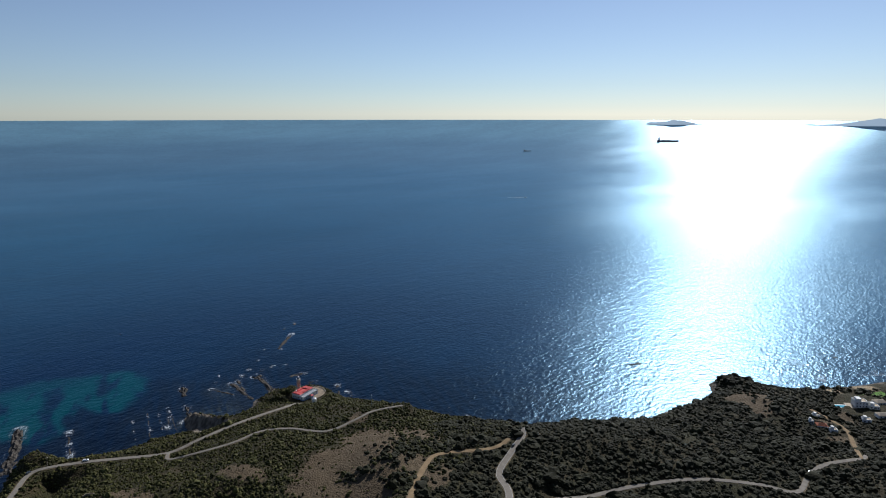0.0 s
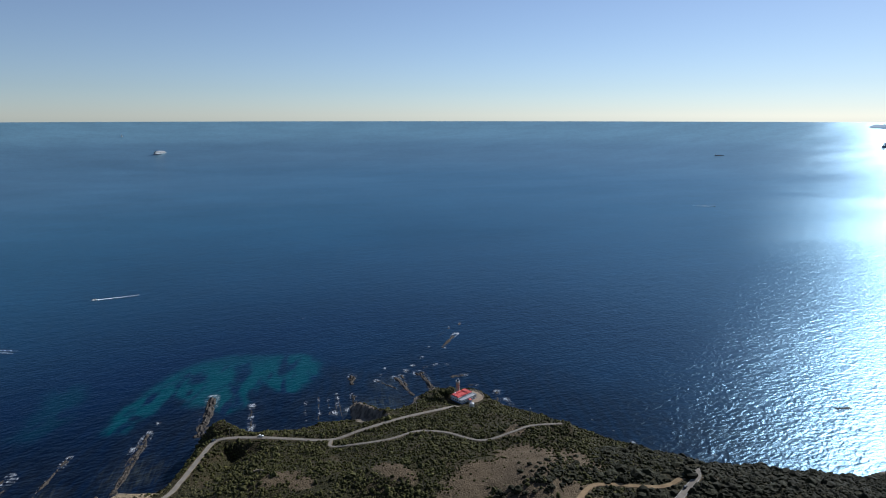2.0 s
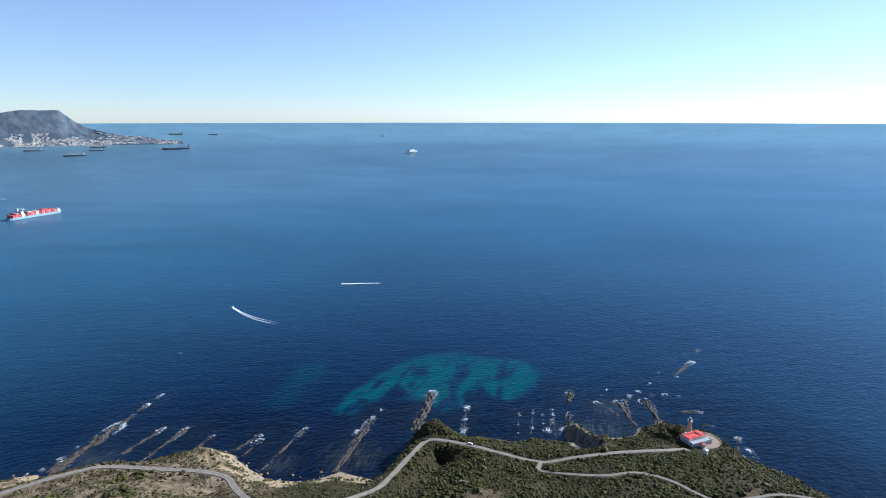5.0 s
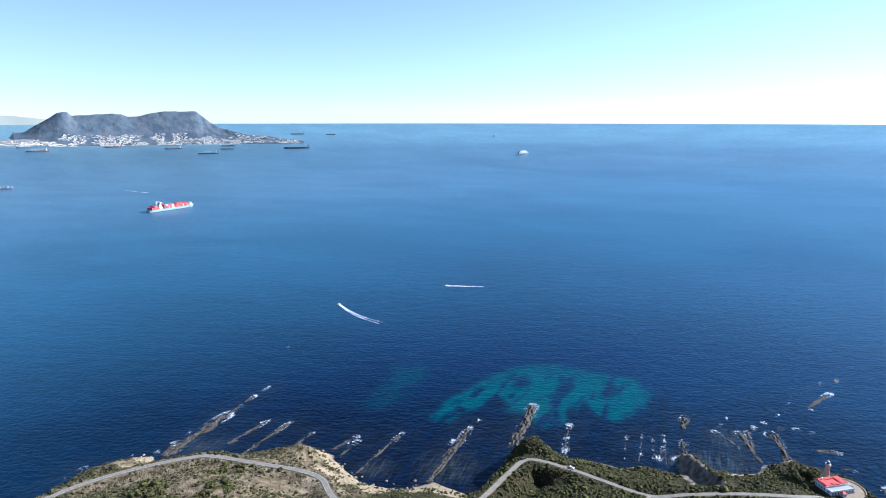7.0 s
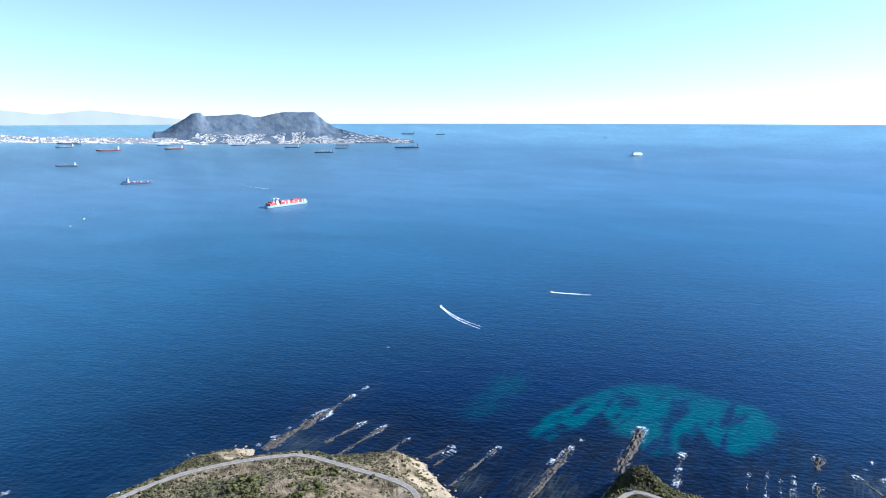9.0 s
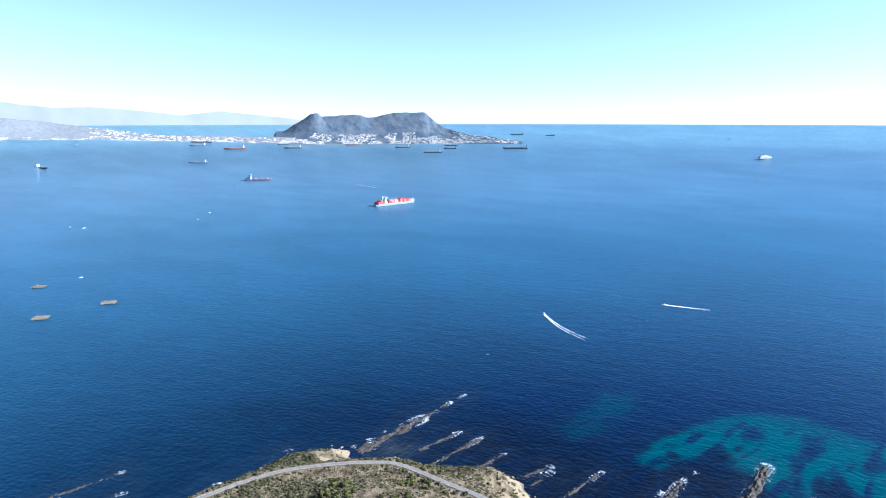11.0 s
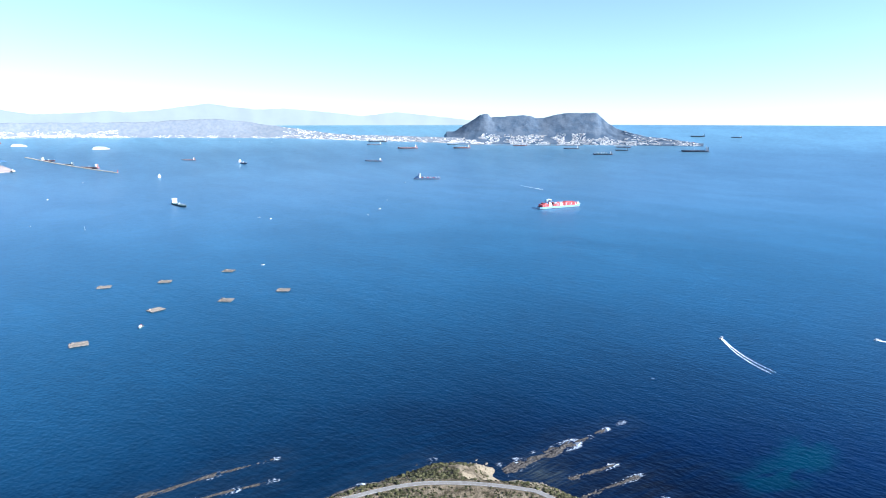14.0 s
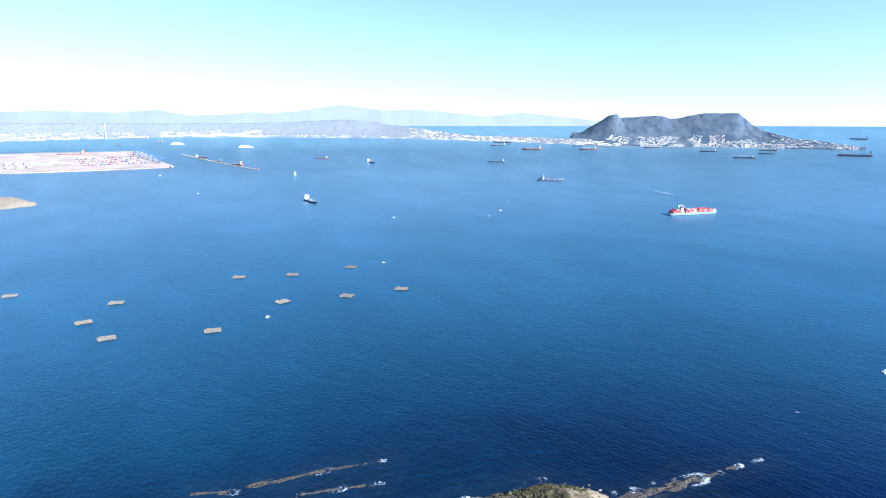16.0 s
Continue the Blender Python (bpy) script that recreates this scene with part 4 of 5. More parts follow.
def tree(x, y, h, w, seed, label):
    """A short trunk with limbs and a crown of many small leafy clumps."""
    rg = np.random.default_rng(seed)
    t = thing("tree", pose(x, y, ground_z(x, y) - 0.3), label, "tree", "trees by the lighthouse")
    g = Geo().turned(0, 0, [(0.32, 0), (0.24, h * 0.3), (0.16, h * 0.6)], 8)
    for k in range(5):
        a = k * 1.26 + seed
        g.rod((0, 0, h * (0.22 + 0.06 * k)), (w * 0.3 * math.cos(a), w * 0.3 * math.sin(a), h * (0.5 + 0.07 * k)), 0.1)
    part("trunk", g, M_WOOD, t)
    n = 90
    u = rg.normal(0, 1, (n, 3))
    u /= np.linalg.norm(u, axis=1)[:, None]
    u *= rg.uniform(0.45, 1.0, (n, 1)) ** 0.5
    c = np.c_[u[:, 0] * w / 2, u[:, 1] * w / 2, h * 0.62 + u[:, 2] * h * 0.36]
    bv, bf = half_ball()
    rr = rg.uniform(0.10, 0.2, n) * w
    vv = (bv[None] * rr[:, None, None] * rg.uniform(0.6, 1.35, (n, len(bv), 1)) + c[:, None]).reshape(-1, 3)
    ff = (bf[None] + (np.arange(n) * len(bv))[:, None, None]).reshape(-1, 3)
    crown = new("crown", mesh_of("crown", vv, ff, M_BUSHDRY if seed % 2 else M_BUSH, False))
    crown.parent = t


for k, (tx, ty, th, tw) in enumerate(((-416, 462, 6, 7), (-420, 468, 5, 7), (-422, 458, 5, 6), (-412, 446, 5, 6), (-425, 464, 4, 6), (-428, 450, 4.5, 6), (-405, 443, 4, 4.5), (-432, 462, 4, 6), (-420, 449, 4, 6), (-437, 455, 4, 5))):
    tree(tx, ty, th, tw, 20 + k, "low wind-bent evergreen tree beside the lighthouse yard")

hut = thing("water_tank", pose(-371, 446, ground_z(-371, 446) - 0.3), "white round water tank on the scrub slope", "tank")
part("body", Geo().turned(0, 0, [(2.2, 0), (2.2, 4.6)], 16), M_WHITE, hut)
part("lid", Geo().turned(0, 0, [(2.35, 4.6), (2.35, 4.8), (1.2, 5.3), (0.2, 5.5)], 16), M_METAL, hut)


def pole(x, y, h, mast=False):
    p = thing("radio_mast" if mast else "utility_pole", pose(x, y, ground_z(x, y) - 0.3), "thin grey steel mast in the scrub" if mast else "wooden utility pole with a crossarm beside the road", "mast" if mast else "pole")
    part("shaft", Geo().turned(0, 0, [(0.22, 0), (0.12, h)], 8), M_METAL if mast else M_WOOD, p)
    if mast:
        part("antenna", Geo().box(0, 0, h - 0.8, 0.5, 0.5, 1.2), M_WHITE, p)
        part("footing", Geo().box(0, 0, -0.5, 1.6, 1.6, 1.0), M_STONE, p)
    else:
        part("crossarm", Geo().box(0, 0, h - 0.9, 2.2, 0.16, 0.16, 0.6), M_WOOD, p)
        for k in (-0.9, 0.9):
            part("insulator", Geo().turned(k * 0.825, k * 0.565, [(0.09, h - 0.74), (0.12, h - 0.6), (0.05, h - 0.45)], 8), M_WHITE, p)


pole(-360, 357, 10)
pole(-300, 442, 15, True)
pole(-393, 392, 9)
pole(-470, 246, 8)
pole(-140, 415, 9)

def boulder(x, y, size, seed):
    """An angular lump of shore rock."""
    rg = np.random.default_rng(seed)
    bm = bmesh.new()
    bmesh.ops.create_icosphere(bm, subdivisions=2, radius=1.0)
    stretch = rg.uniform(0.65, 1.25, 3) * size
    for v in bm.verts:
        k = 1 + 0.35 * noise.noise(v.co * 1.3 + Vector((seed, 0, 0)))
        v.co = Vector((v.co.x * stretch[0], v.co.y * stretch[1], v.co.z * stretch[2] * 0.75)) * k
    me = bpy.data.meshes.new("boulder")
    bm.to_mesh(me)
    bm.free()
    me.materials.append(M_CLIFF)
    ob = new("boulder", me)
    ob.matrix_basis = pose(x, y, max(ground_z(x, y), 0.0) + 0.15 * size, 0, 0, float(rg.uniform(0, 360)))
    tagged(ob, "pale weathered boulder on the rocky shore", "boulder", "boulders below the cape")


rock_rg = np.random.default_rng(12)
SCREE = [(-592, 82), (-578, 92), (-566, 94), (-552, 102), (-540, 112), (-606, 48), (-612, 20), (-620, -20), (-598, 68), (-528, 134), (-524, 150), (-632, -80), (-636, -92), (-625, -112)]
for k in range(56):
    bx, by = SCREE[k % len(SCREE)]
    boulder(bx + float(rock_rg.normal(0, 5)), by + float(rock_rg.normal(0, 5)), float(rock_rg.uniform(0.6, 1.9)), k + 1)

ruin = thing("garden_wall", pose(-379, 220, ground_z(-379, 220)), "short curved tan stone wall on the scrub hill", "wall")
for k in range(7):
    a = 0.5 + k * 0.42
    part("wall_section", Geo().box(5 * math.cos(a), 5 * math.sin(a), -1.2, 0.6, 2.3, 1.5, a), M_CLIFF, ruin)


# ---- cars ----
def car(x, y, z, head, paint, label):
    c = thing("car", pose(x, y, z, 0, 0, head), label, "car", "cars on the coast road")
    part("body", Geo().rings([[(-2.1, -0.85, 0.35), (2.1, -0.85, 0.35), (2.1, 0.85, 0.35), (-2.1, 0.85, 0.35)], [(-2.2, -0.9, 0.7), (2.2, -0.9, 0.65), (2.2, 0.9, 0.65), (-2.2, 0.9, 0.7)],
                              [(-2.1, -0.82, 1.0), (1.9, -0.8, 0.9), (1.9, 0.8, 0.9), (-2.1, 0.82, 1.0)]]), paint, c)
    part("cabin", Geo().rings([[(-1.9, -0.78, 0.98), (0.9, -0.78, 0.92), (0.9, 0.78, 0.92), (-1.9, 0.78, 0.98)], [(-1.4, -0.62, 1.42), (0.2, -0.62, 1.42), (0.2, 0.62, 1.42), (-1.4, 0.62, 1.42)]]), M_GLASS, c, "dark glazed cabin")
    part("roof", Geo().box(-0.6, 0, 1.41, 1.7, 1.26, 0.07), paint, c)
    for u in (-1.3, 1.35):
        for v in (-0.8, 0.8):
            part("wheel", Geo().rod((u, v - 0.1, 0.33), (u, v + 0.1, 0.33), 0.33, 12), M_TYRE, c)


def on_road(key, x, y):
    line = ROAD_LINES[key]
    k = int(np.argmin(np.hypot(line[:, 0] - x, line[:, 1] - y)))
    t = line[min(k + 1, len(line) - 1)] - line[max(k - 1, 0)]
    n = np.array([-t[1], t[0]]) / math.hypot(t[0], t[1])
    p = line[k][:2] + 1.5 * n
    return p[0], p[1], line[k][2] + 0.36, math.degrees(math.atan2(t[1], t[0]))


car(*on_road("coast", -450, 262), M_CAR, "white hatchback on the pale coast road")
car(*on_road("coast", -468, 234), M_CARD, "dark car rounding the bend of the coast road")
car(*on_road("valley", 58, 508), M_CAR, "white car on the valley road")
car(*on_road("bend", -146, 408), M_CARD, "dark car on the road up the hill")


# ---- villas ----
def house(x, y, head, sx, sy, storeys, roof, label, terrace=False):
    z = ground_z(x, y) - 0.4
    h = thing("house", pose(x, y, z, 0, 0, head), label, "house", "villas by the beach")
    hh = 3.1 * storeys
    part("wall", Geo().box(0, 0, -1.5, sx, sy, hh + 1.5), M_WHITE, h)
    if roof is None:
        part("parapet", Geo().box(0, sy / 2 - 0.15, hh, sx, 0.3, 0.7).box(0, -sy / 2 + 0.15, hh, sx, 0.3, 0.7).box(sx / 2 - 0.15, 0, hh, 0.3, sy - 0.62, 0.7).box(-sx / 2 + 0.15, 0, hh, 0.3, sy - 0.62, 0.7), M_WHITE, h)
        part("roof_slab", Geo().box(0, 0, hh + 0.01, sx - 0.64, sy - 0.64, 0.15), M_STONE, h)
        part("upper_room", Geo().box(-sx * 0.2, 0, hh + 0.1, sx * 0.4, sy * 0.6, 2.8), M_WHITE, h)
    else:
        part("roof", Geo().hip(0, 0, hh, sx + 0.9, sy + 0.9, 2.0, 0.45), roof, h)
    for s in range(storeys):
        for k in range(max(2, int(sx / 3))):
            u = -sx / 2 + (k + 0.5) * sx / max(2, int(sx / 3))
            window(h, u, -sy / 2 - 0.04, 1.0 + 3.1 * s, 1.2, 1.3, 0)
    part("door", Geo().box(sx * 0.12, -sy / 2 - 0.05, 0.3, 1.0, 0.12, 2.1), M_WOOD, h)
    if terrace:
        part("terrace", Geo().box(-sx * 0.75, -sy * 0.1, -1.2, sx * 0.7, sy * 1.2, 1.5), M_STONE, h)


house(116, 730, 20, 12, 10, 2, None, "white flat-roofed two-storey villa near the beach", True)
house(136, 746, 30, 12, 8, 1, M_STONE, "white villa with a pale tiled roof near the beach")
house(128, 728, 15, 9, 7, 1, None, "small white flat-roofed house near the beach")
house(133, 708, 25, 11, 8, 1, M_STONE, "white house with a sandy tiled roof on a terrace")
house(118, 694, 10, 8, 6, 1, None, "low white outbuilding with a flat roof", True)
house(150, 756, 20, 10, 8, 2, None, "white two-storey house behind the lawn")
house(75, 640, 15, 9, 7, 1, M_TERRA, "small house with a dull red roof on the slope")
house(66, 640, 15, 4, 4, 1, None, "small white garage beside a track")
house(84, 634, 15, 6, 5, 1, None, "small pale shed beside a track")
house(72, 668, 40, 6, 5, 1, None, "small pale hut on the dirt slope")
pool = thing("swimming_pool", pose(99, 720, ground_z(99, 720) + 0.1, 0, 0, 20), "pale blue swimming pool with a white surround", "pool")
part("surround", Geo().box(0, 0, -1.0, 15, 8, 1.4), M_WHITE, pool)
part("water_surface", Geo().box(0, 0, 0.4, 11, 4.6, 0.06), M_POOL, pool)
lawn = thing("lawn", pose(136, 777, ground_z(136, 777), 0, 0, 45), "bright green watered lawn by the villa", "lawn")
part("turf", Geo().box(0, 0, -2.5, 34, 12, 3.0), M_LAWN, lawn)


# ---- boats and ships ----
def hull_rings(L, B, H, bow=1.3, low=-0.4):
    rings = []
    for u, w, k in ((-0.5, 0.72, 0.95), (-0.46, 0.92, 0.95), (-0.38, 1.0, 1.0), (0.26, 1.0, 1.0), (0.36, 0.86, 1.05), (0.44, 0.52, 1.15), (0.485, 0.2, bow), (0.5, 0.03, bow)):
        x, wd, ww = u * L, w * B / 2, w * B / 2 * (0.9 if u < 0.3 else 0.62)
        x2 = x - (0.03 * L if u > 0.45 else 0)
        rings.append([(x2, -ww * 0.9, low), (x2, -ww, H * 0.25), (x, -wd, H * k), (x, wd, H * k), (x2, ww, H * 0.25), (x2, ww * 0.9, low)])
    return rings


def ship(kind, x, y, head, L, hull, label, name="cargo_ship", deck=None):
    B, H = L * 0.155, L * 0.046
    # dark hulls far out take the grey that stands for haze
    if hull is M_HULLD and math.hypot(x, y) > 4000:
        hull = M_HULLHAZE
    s = thing(name, pose(x, y, afloat(x, y), 0, 0, head), label, "ship", "ships in the bay")
    part("hull", Geo().rings(hull_rings(L, B, H)), hull, s)
    part("waterline_band", Geo().rings([[(p[0] * 1.001, p[1] * 1.012, q) for p, q in zip([r[0], r[1], r[4], r[5]], (-0.4, H * 0.12, H * 0.12, -0.4))] for r in hull_rings(L, B, H)]), M_BOOT, s, "dull red waterline band")
    part("deck", Geo().rings([[(r[2][0] * 0.985, r[2][1] * 0.95, r[2][2] + 0.02), (r[3][0] * 0.985, r[3][1] * 0.95, r[3][2] + 0.02), (r[3][0] * 0.985, r[3][1] * 0.95, r[3][2] + 0.2), (r[2][0] * 0.985, r[2][1] * 0.95, r[2][2] + 0.2)] for r in hull_rings(L, B, H)]), deck or M_DECK, s)
    aft = {"container": -0.26, "ferry": 0.0}.get(kind, -0.39)
    if kind == "ferry":
        for k, (a, b, h) in enumerate(((0.86, 0.96, 0.05), (0.8, 0.92, 0.03), (0.66, 0.86, 0.028), (0.5, 0.8, 0.026))):
            z0 = H + sum((0.05, 0.03, 0.028, 0.026)[:k]) * L
            part("superstructure", Geo().box(-0.03 * L - 0.02 * L * k, 0, z0, a * L, b * B, h * L), M_SHIPW, s)
            part("window_band", Geo().box(-0.03 * L - 0.02 * L * k, 0, z0 + h * L * 0.45, a * L + 0.3, b * B + 0.3, h * L * 0.25), M_GLASS, s, "dark band of windows")
        part("funnel", Geo().box(-0.2 * L, 0, H + 0.134 * L, 0.06 * L, 0.03 * L, 0.06 * L, 0, 0.8), M_BLUE, s)
        part("mast", Geo().rod((0.2 * L, 0, H + 0.13 * L), (0.2 * L, 0, H + 0.2 * L), 0.004 * L), M_METAL, s)
        return s
    hb = L * (0.026 if hull is M_HULLB else 0.034)
    for k in range(4 if kind == "container" else 3):
        part("superstructure", Geo().box(aft * L - k * 0.003 * L, 0, H + 0.2 + k * hb, L * (0.058 - 0.006 * k), B * ((0.74 if kind == "container" else 0.88) - 0.08 * k), hb * 0.97), M_SHIPW, s)
    nb = 4 if kind == "container" else 3
    part("bridge", Geo().box(aft * L, 0, H + 0.2 + nb * hb, L * 0.045, B * (0.9 if kind == "container" else 1.02), hb * 0.8), M_SHIPW, s)
    part("bridge_windows", Geo().box(aft * L + 0.002 * L, 0, H + 0.2 + nb * hb + hb * 0.3, L * 0.045, B * 0.98, hb * 0.3), M_GLASS, s, "dark bridge windows")
    part("funnel", Geo().box(aft * L - 0.06 * L, 0, H + 0.2, L * 0.035, B * 0.3, hb * (nb + 0.9), 0, 0.85), hull, s)
    part("radar_mast", Geo().rod((aft * L, 0, H + (nb + 0.8) * hb), (aft * L, 0, H + (nb + 2.2) * hb), 0.004 * L), M_METAL, s)
    part("foremast", Geo().rod((0.44 * L, 0, H * 1.1), (0.44 * L, 0, H * 1.1 + 0.06 * L), 0.004 * L), M_METAL, s)
    if kind == "container":
        n = 12
        for k in range(n):
            u = -0.18 + k * 0.052
            tiers = rnd.choice((2.4, 2.7, 2.7, 3.0)) * (1 if hull is M_HULLB else 0.5) if 0 < k < n - 2 else 1.6
            wide = 0.93 if u < 0.3 else 0.93 - (u - 0.3) * 3.2
            for c in range(4):
                paint = rnd.choice((M_CONR, M_CONR, M_CONR, M_CONW)) if hull is M_HULLB else (M_CONR if k % 4 == 0 else M_CONB if k % 2 else M_CONW)
                high = max(1, tiers + rnd.choice((-0.5, 0, 0, 0.3))) * L * 0.021
                part("container_stack", Geo().box(u * L, (c - 1.5) * B * wide / 4, H + 0.3, L * 0.045, B * wide / 4 - 0.3, high), paint, s)
            if k % 2:
                part("lashing_bridge", Geo().box((u + 0.026) * L, 0, H + 0.3, L * 0.007, B * wide, 2.4 * L * 0.021), M_SHIPW, s)
        for k in range(3):
            part("container_stack", Geo().box((-0.33 - 0.052 * k) * L, 0, H + 0.3, L * 0.045, B * 0.9, (2 + k % 2) * L * 0.021), M_CONR if hull is M_HULLB else M_CONB, s)
    elif kind == "bulk":
        for k in range(5):
            part("hatch_cover", Geo().box((-0.26 + 0.135 * k) * L, 0, H + 0.2, L * 0.095, B * 0.6, L * 0.012), M_DECK if deck else M_DECKG, s)
        for k in range(4):
            u = (-0.195 + 0.135 * k) * L
            cr = part("deck_crane", Geo().rod((u, 0, H), (u, 0, H + 0.075 * L), 0.009 * L).box(u, 0, H + 0.06 * L, 0.022 * L, 0.022 * L, 0.022 * L), M_SHIPW, s)
            part("jib", Geo().rod((u, 0, H + 0.065 * L), (u + 0.1 * L, 0, H + 0.085 * L), 0.004 * L), M_SHIPW, cr)
    else:
        part("pipe_run", Geo().box(0.05 * L, 0, H + 0.2, 0.7 * L, B * 0.1, 0.012 * L), M_METAL, s)
        part("manifold", Geo().box(0.02 * L, 0, H + 0.2, 0.05 * L, B * 0.8, 0.016 * L), M_METAL, s)
        part("derrick", Geo().rod((0.02 * L, 0, H), (0.02 * L, 0, H + 0.07 * L), 0.006 * L), M_SHIPW, s)
        for k in range(6):
            part("tank_hatch", Geo().turned((-0.25 + 0.11 * k) * L, B * 0.25, [(0.012 * L, H + 0.2), (0.012 * L, H + 0.2 + 0.01 * L)], 10), M_METAL, s)
    return s


ship("container", -2347, -306, 136, 184, M_HULLB, "pale blue container ship stacked with red containers at anchor", "container_ship")
ship("container", -3132, -1128, 110, 140, M_HULLD, "dark-hulled container ship with a few red containers", "container_ship")
ship("tanker", -3589, -1665, -72, 106, M_HULLD, "dark-hulled tanker with white deckhouse at anchor")
ship("tanker", -3174, -2310, 63, 110, M_HULLD, "dark small tanker with tall white deckhouse")
ship("tanker", -1914, -1617, 63, 128, M_HULLG, "grey-green coaster with a white deckhouse aft", deck=M_DECKG)
ship("tanker", -3079, -2625, -62, 80, M_HULLR, "red and white ship seen end on")
ship("bulk", -4200, -357, -81, 122, M_HULLD, "dark bulk carrier with deck cranes")
ship("tanker", -4333, -576, -77, 104, M_HULLD, "dark tanker anchored off the town")
ship("tanker", -4336, -254, -85, 82, M_HULLG, "small coaster with a white deckhouse")
ship("tanker", -4426, -251, -85, 94, M_HULLR, "rust-red tanker anchored off the town")
ship("tanker", -4346, 187, -89, 166, M_HULLD, "long dark crude tanker low in the water")
ship("tanker", -4748, 208, -92, 92, M_HULLG, "pale grey ship far out near the skyline")
ship("tanker", -4717, 446, -98, 66, M_HULLD, "small dark ship far out near the skyline")
ship("tanker", -4343, -928, -74, 96, M_HULLR, "rusty tanker anchored off the town")
ship("bulk", -4167, -1286, -65, 118, M_HULLR, "rust-red bulk carrier with cranes", deck=M_DECKG)
ship("tanker", -4032, -1628, -62, 138, M_HULLR, "long orange-red tanker with a white deckhouse")
ship("tanker", -4037, -1879, -58, 104, M_HULLD, "dark tanker near the far harbour")
ship("bulk", -4124, -1896, -70, 136, M_HULLD, "dark bulk carrier near the far harbour")
ship("tanker", -4244, -1379, -63, 78, M_HULLG, "small pale tanker near the far harbour")
ship("ferry", -2986, -3196, 131, 98, M_SHIPW, "long white car carrier under way", "car_ferry")
ship("ferry", -2732, -3546, 130, 86, M_SHIPW, "white ferry near the far shore", "car_ferry")
ship("tanker", -2682, -3672, -38, 58, M_HULLR, "small red and white ship near the far shore")
ship("tanker", -2448, -3739, 144, 40, M_HULLG, "small dark green coaster near the far shore")
ship("tanker", -2122, -3676, -33, 146, M_HULLR, "red tanker moored behind the container terminal")
ship("tanker", -2612, -3165, 92, 104, M_HULLR, "tanker moored at the breakwater")
ship("tanker", -2613, -3020, -88, 76, M_HULLG, "small tanker moored at the breakwater")
ship("tanker", -2617, -2870, -88, 122, M_HULLR, "red-hulled tanker moored at the breakwater")
ship("tanker", -566, 4408, 5, 142, M_HULLD, "dark tanker crossing the glittering sea")
ship("ferry", -3866, 1614, 115, 100, M_SHIPW, "white car carrier with a tall boxy superstructure", "car_ferry")
ship("tanker", -1363, 3884, 31, 54, M_HULLD, "small dark trawler far out on the sea")


def small_boat(x, y, head, L, label, sail=False, name="motorboat"):
    b = thing(name, pose(x, y, afloat(x, y), 0, 0, head), label, "boat", "small boats")
    B = L * 0.34
    part("hull", Geo().rings(hull_rings(L, B, L * 0.13, 1.5, -0.2)), M_SHIPW, b)
    part("deck", Geo().box(-0.08 * L, 0, L * 0.115, L * 0.7, B * 0.8, L * 0.02), M_WOOD, b)
    part("cabin", Geo().box(0.05 * L, 0, L * 0.13, L * 0.3, B * 0.62, L * 0.12, 0, 0.8), M_SHIPW, b)
    part("windscreen", Geo().box(0.06 * L, 0, L * 0.17, L * 0.3, B * 0.56, L * 0.045), M_GLASS, b)
    if sail:
        part("mast", Geo().rod((0.08 * L, 0, L * 0.1), (0.08 * L, 0, L * 1.5), 0.012 * L), M_METAL, b)
        g = Geo()
        g.rings([[(0.06 * L, -0.02, L * 0.25), (-0.42 * L, -0.02, L * 0.25), (0.06 * L, -0.02, L * 1.45)], [(0.06 * L, 0.06, L * 0.25), (-0.42 * L, 0.06, L * 0.25), (0.06 * L, 0.06, L * 1.45)]])
        part("mainsail", g, M_SAIL, b)
        part("jib_sail", Geo().rings([[(0.1 * L, -0.02, L * 1.3), (0.1 * L, -0.02, L * 0.22), (0.47 * L, -0.02, L * 0.2)], [(0.1 * L, 0.06, L * 1.3), (0.1 * L, 0.06, L * 0.22), (0.47 * L, 0.06, L * 0.2)]]), M_SAIL, b)
    else:
        part("outboard", Geo().box(-0.52 * L, 0, -0.1, L * 0.06, L * 0.08, L * 0.2), M_TYRE, b)
    return b


for x, y, L, a in ((-1866, -2223, 11, 20), (-1403, -1697, 9, 70), (-2313, -2566, 10, 40), (-1232, -757, 8, 120), (-1782, -1173, 9, 100), (-1771, -1122, 9, 140), (-2319, -974, 10, 60), (-2090, -895, 10, 160),
                   (-1953, -870, 10, 45), (-2968, -1181, 11, 75), (-2147, -2897, 12, 10), (-786, 2230, 10, 30), (-3560, -2880, 14, 60), (-3650, -2700, 13, 40), (-3760, -2520, 13, 70)):
    small_boat(x, y, a, L, "small white motorboat on the open water")
for x, y, a in ((-1062, -411, 30), (-798, 541, 80), (-891, 56, 110)):
    fd = thing("fishing_dinghy", pose(x, y, 0, 0, 0, a), "small dark open fishing boat at anchor", "boat", "small boats")
    part("hull", Geo().rings(hull_rings(4.6, 1.7, 0.7, 1.4, -0.2)), M_HULLD, fd)
    part("thwart", Geo().box(-0.4, 0, 0.6, 0.4, 1.4, 0.1), M_WOOD, fd)
    part("outboard", Geo().box(-2.4, 0, 0.0, 0.3, 0.4, 1.1), M_TYRE, fd)
small_boat(-2603, -2384, 140, 15, "white sailing yacht with its sails up", True, "sailing_yacht")
small_boat(-4391, 1590, 40, 16, "small sailing boat far out", True, "sailing_yacht")
small_boat(-1420, -1500, 60, 9, "white sailing dinghy under sail", True, "sailing_yacht")


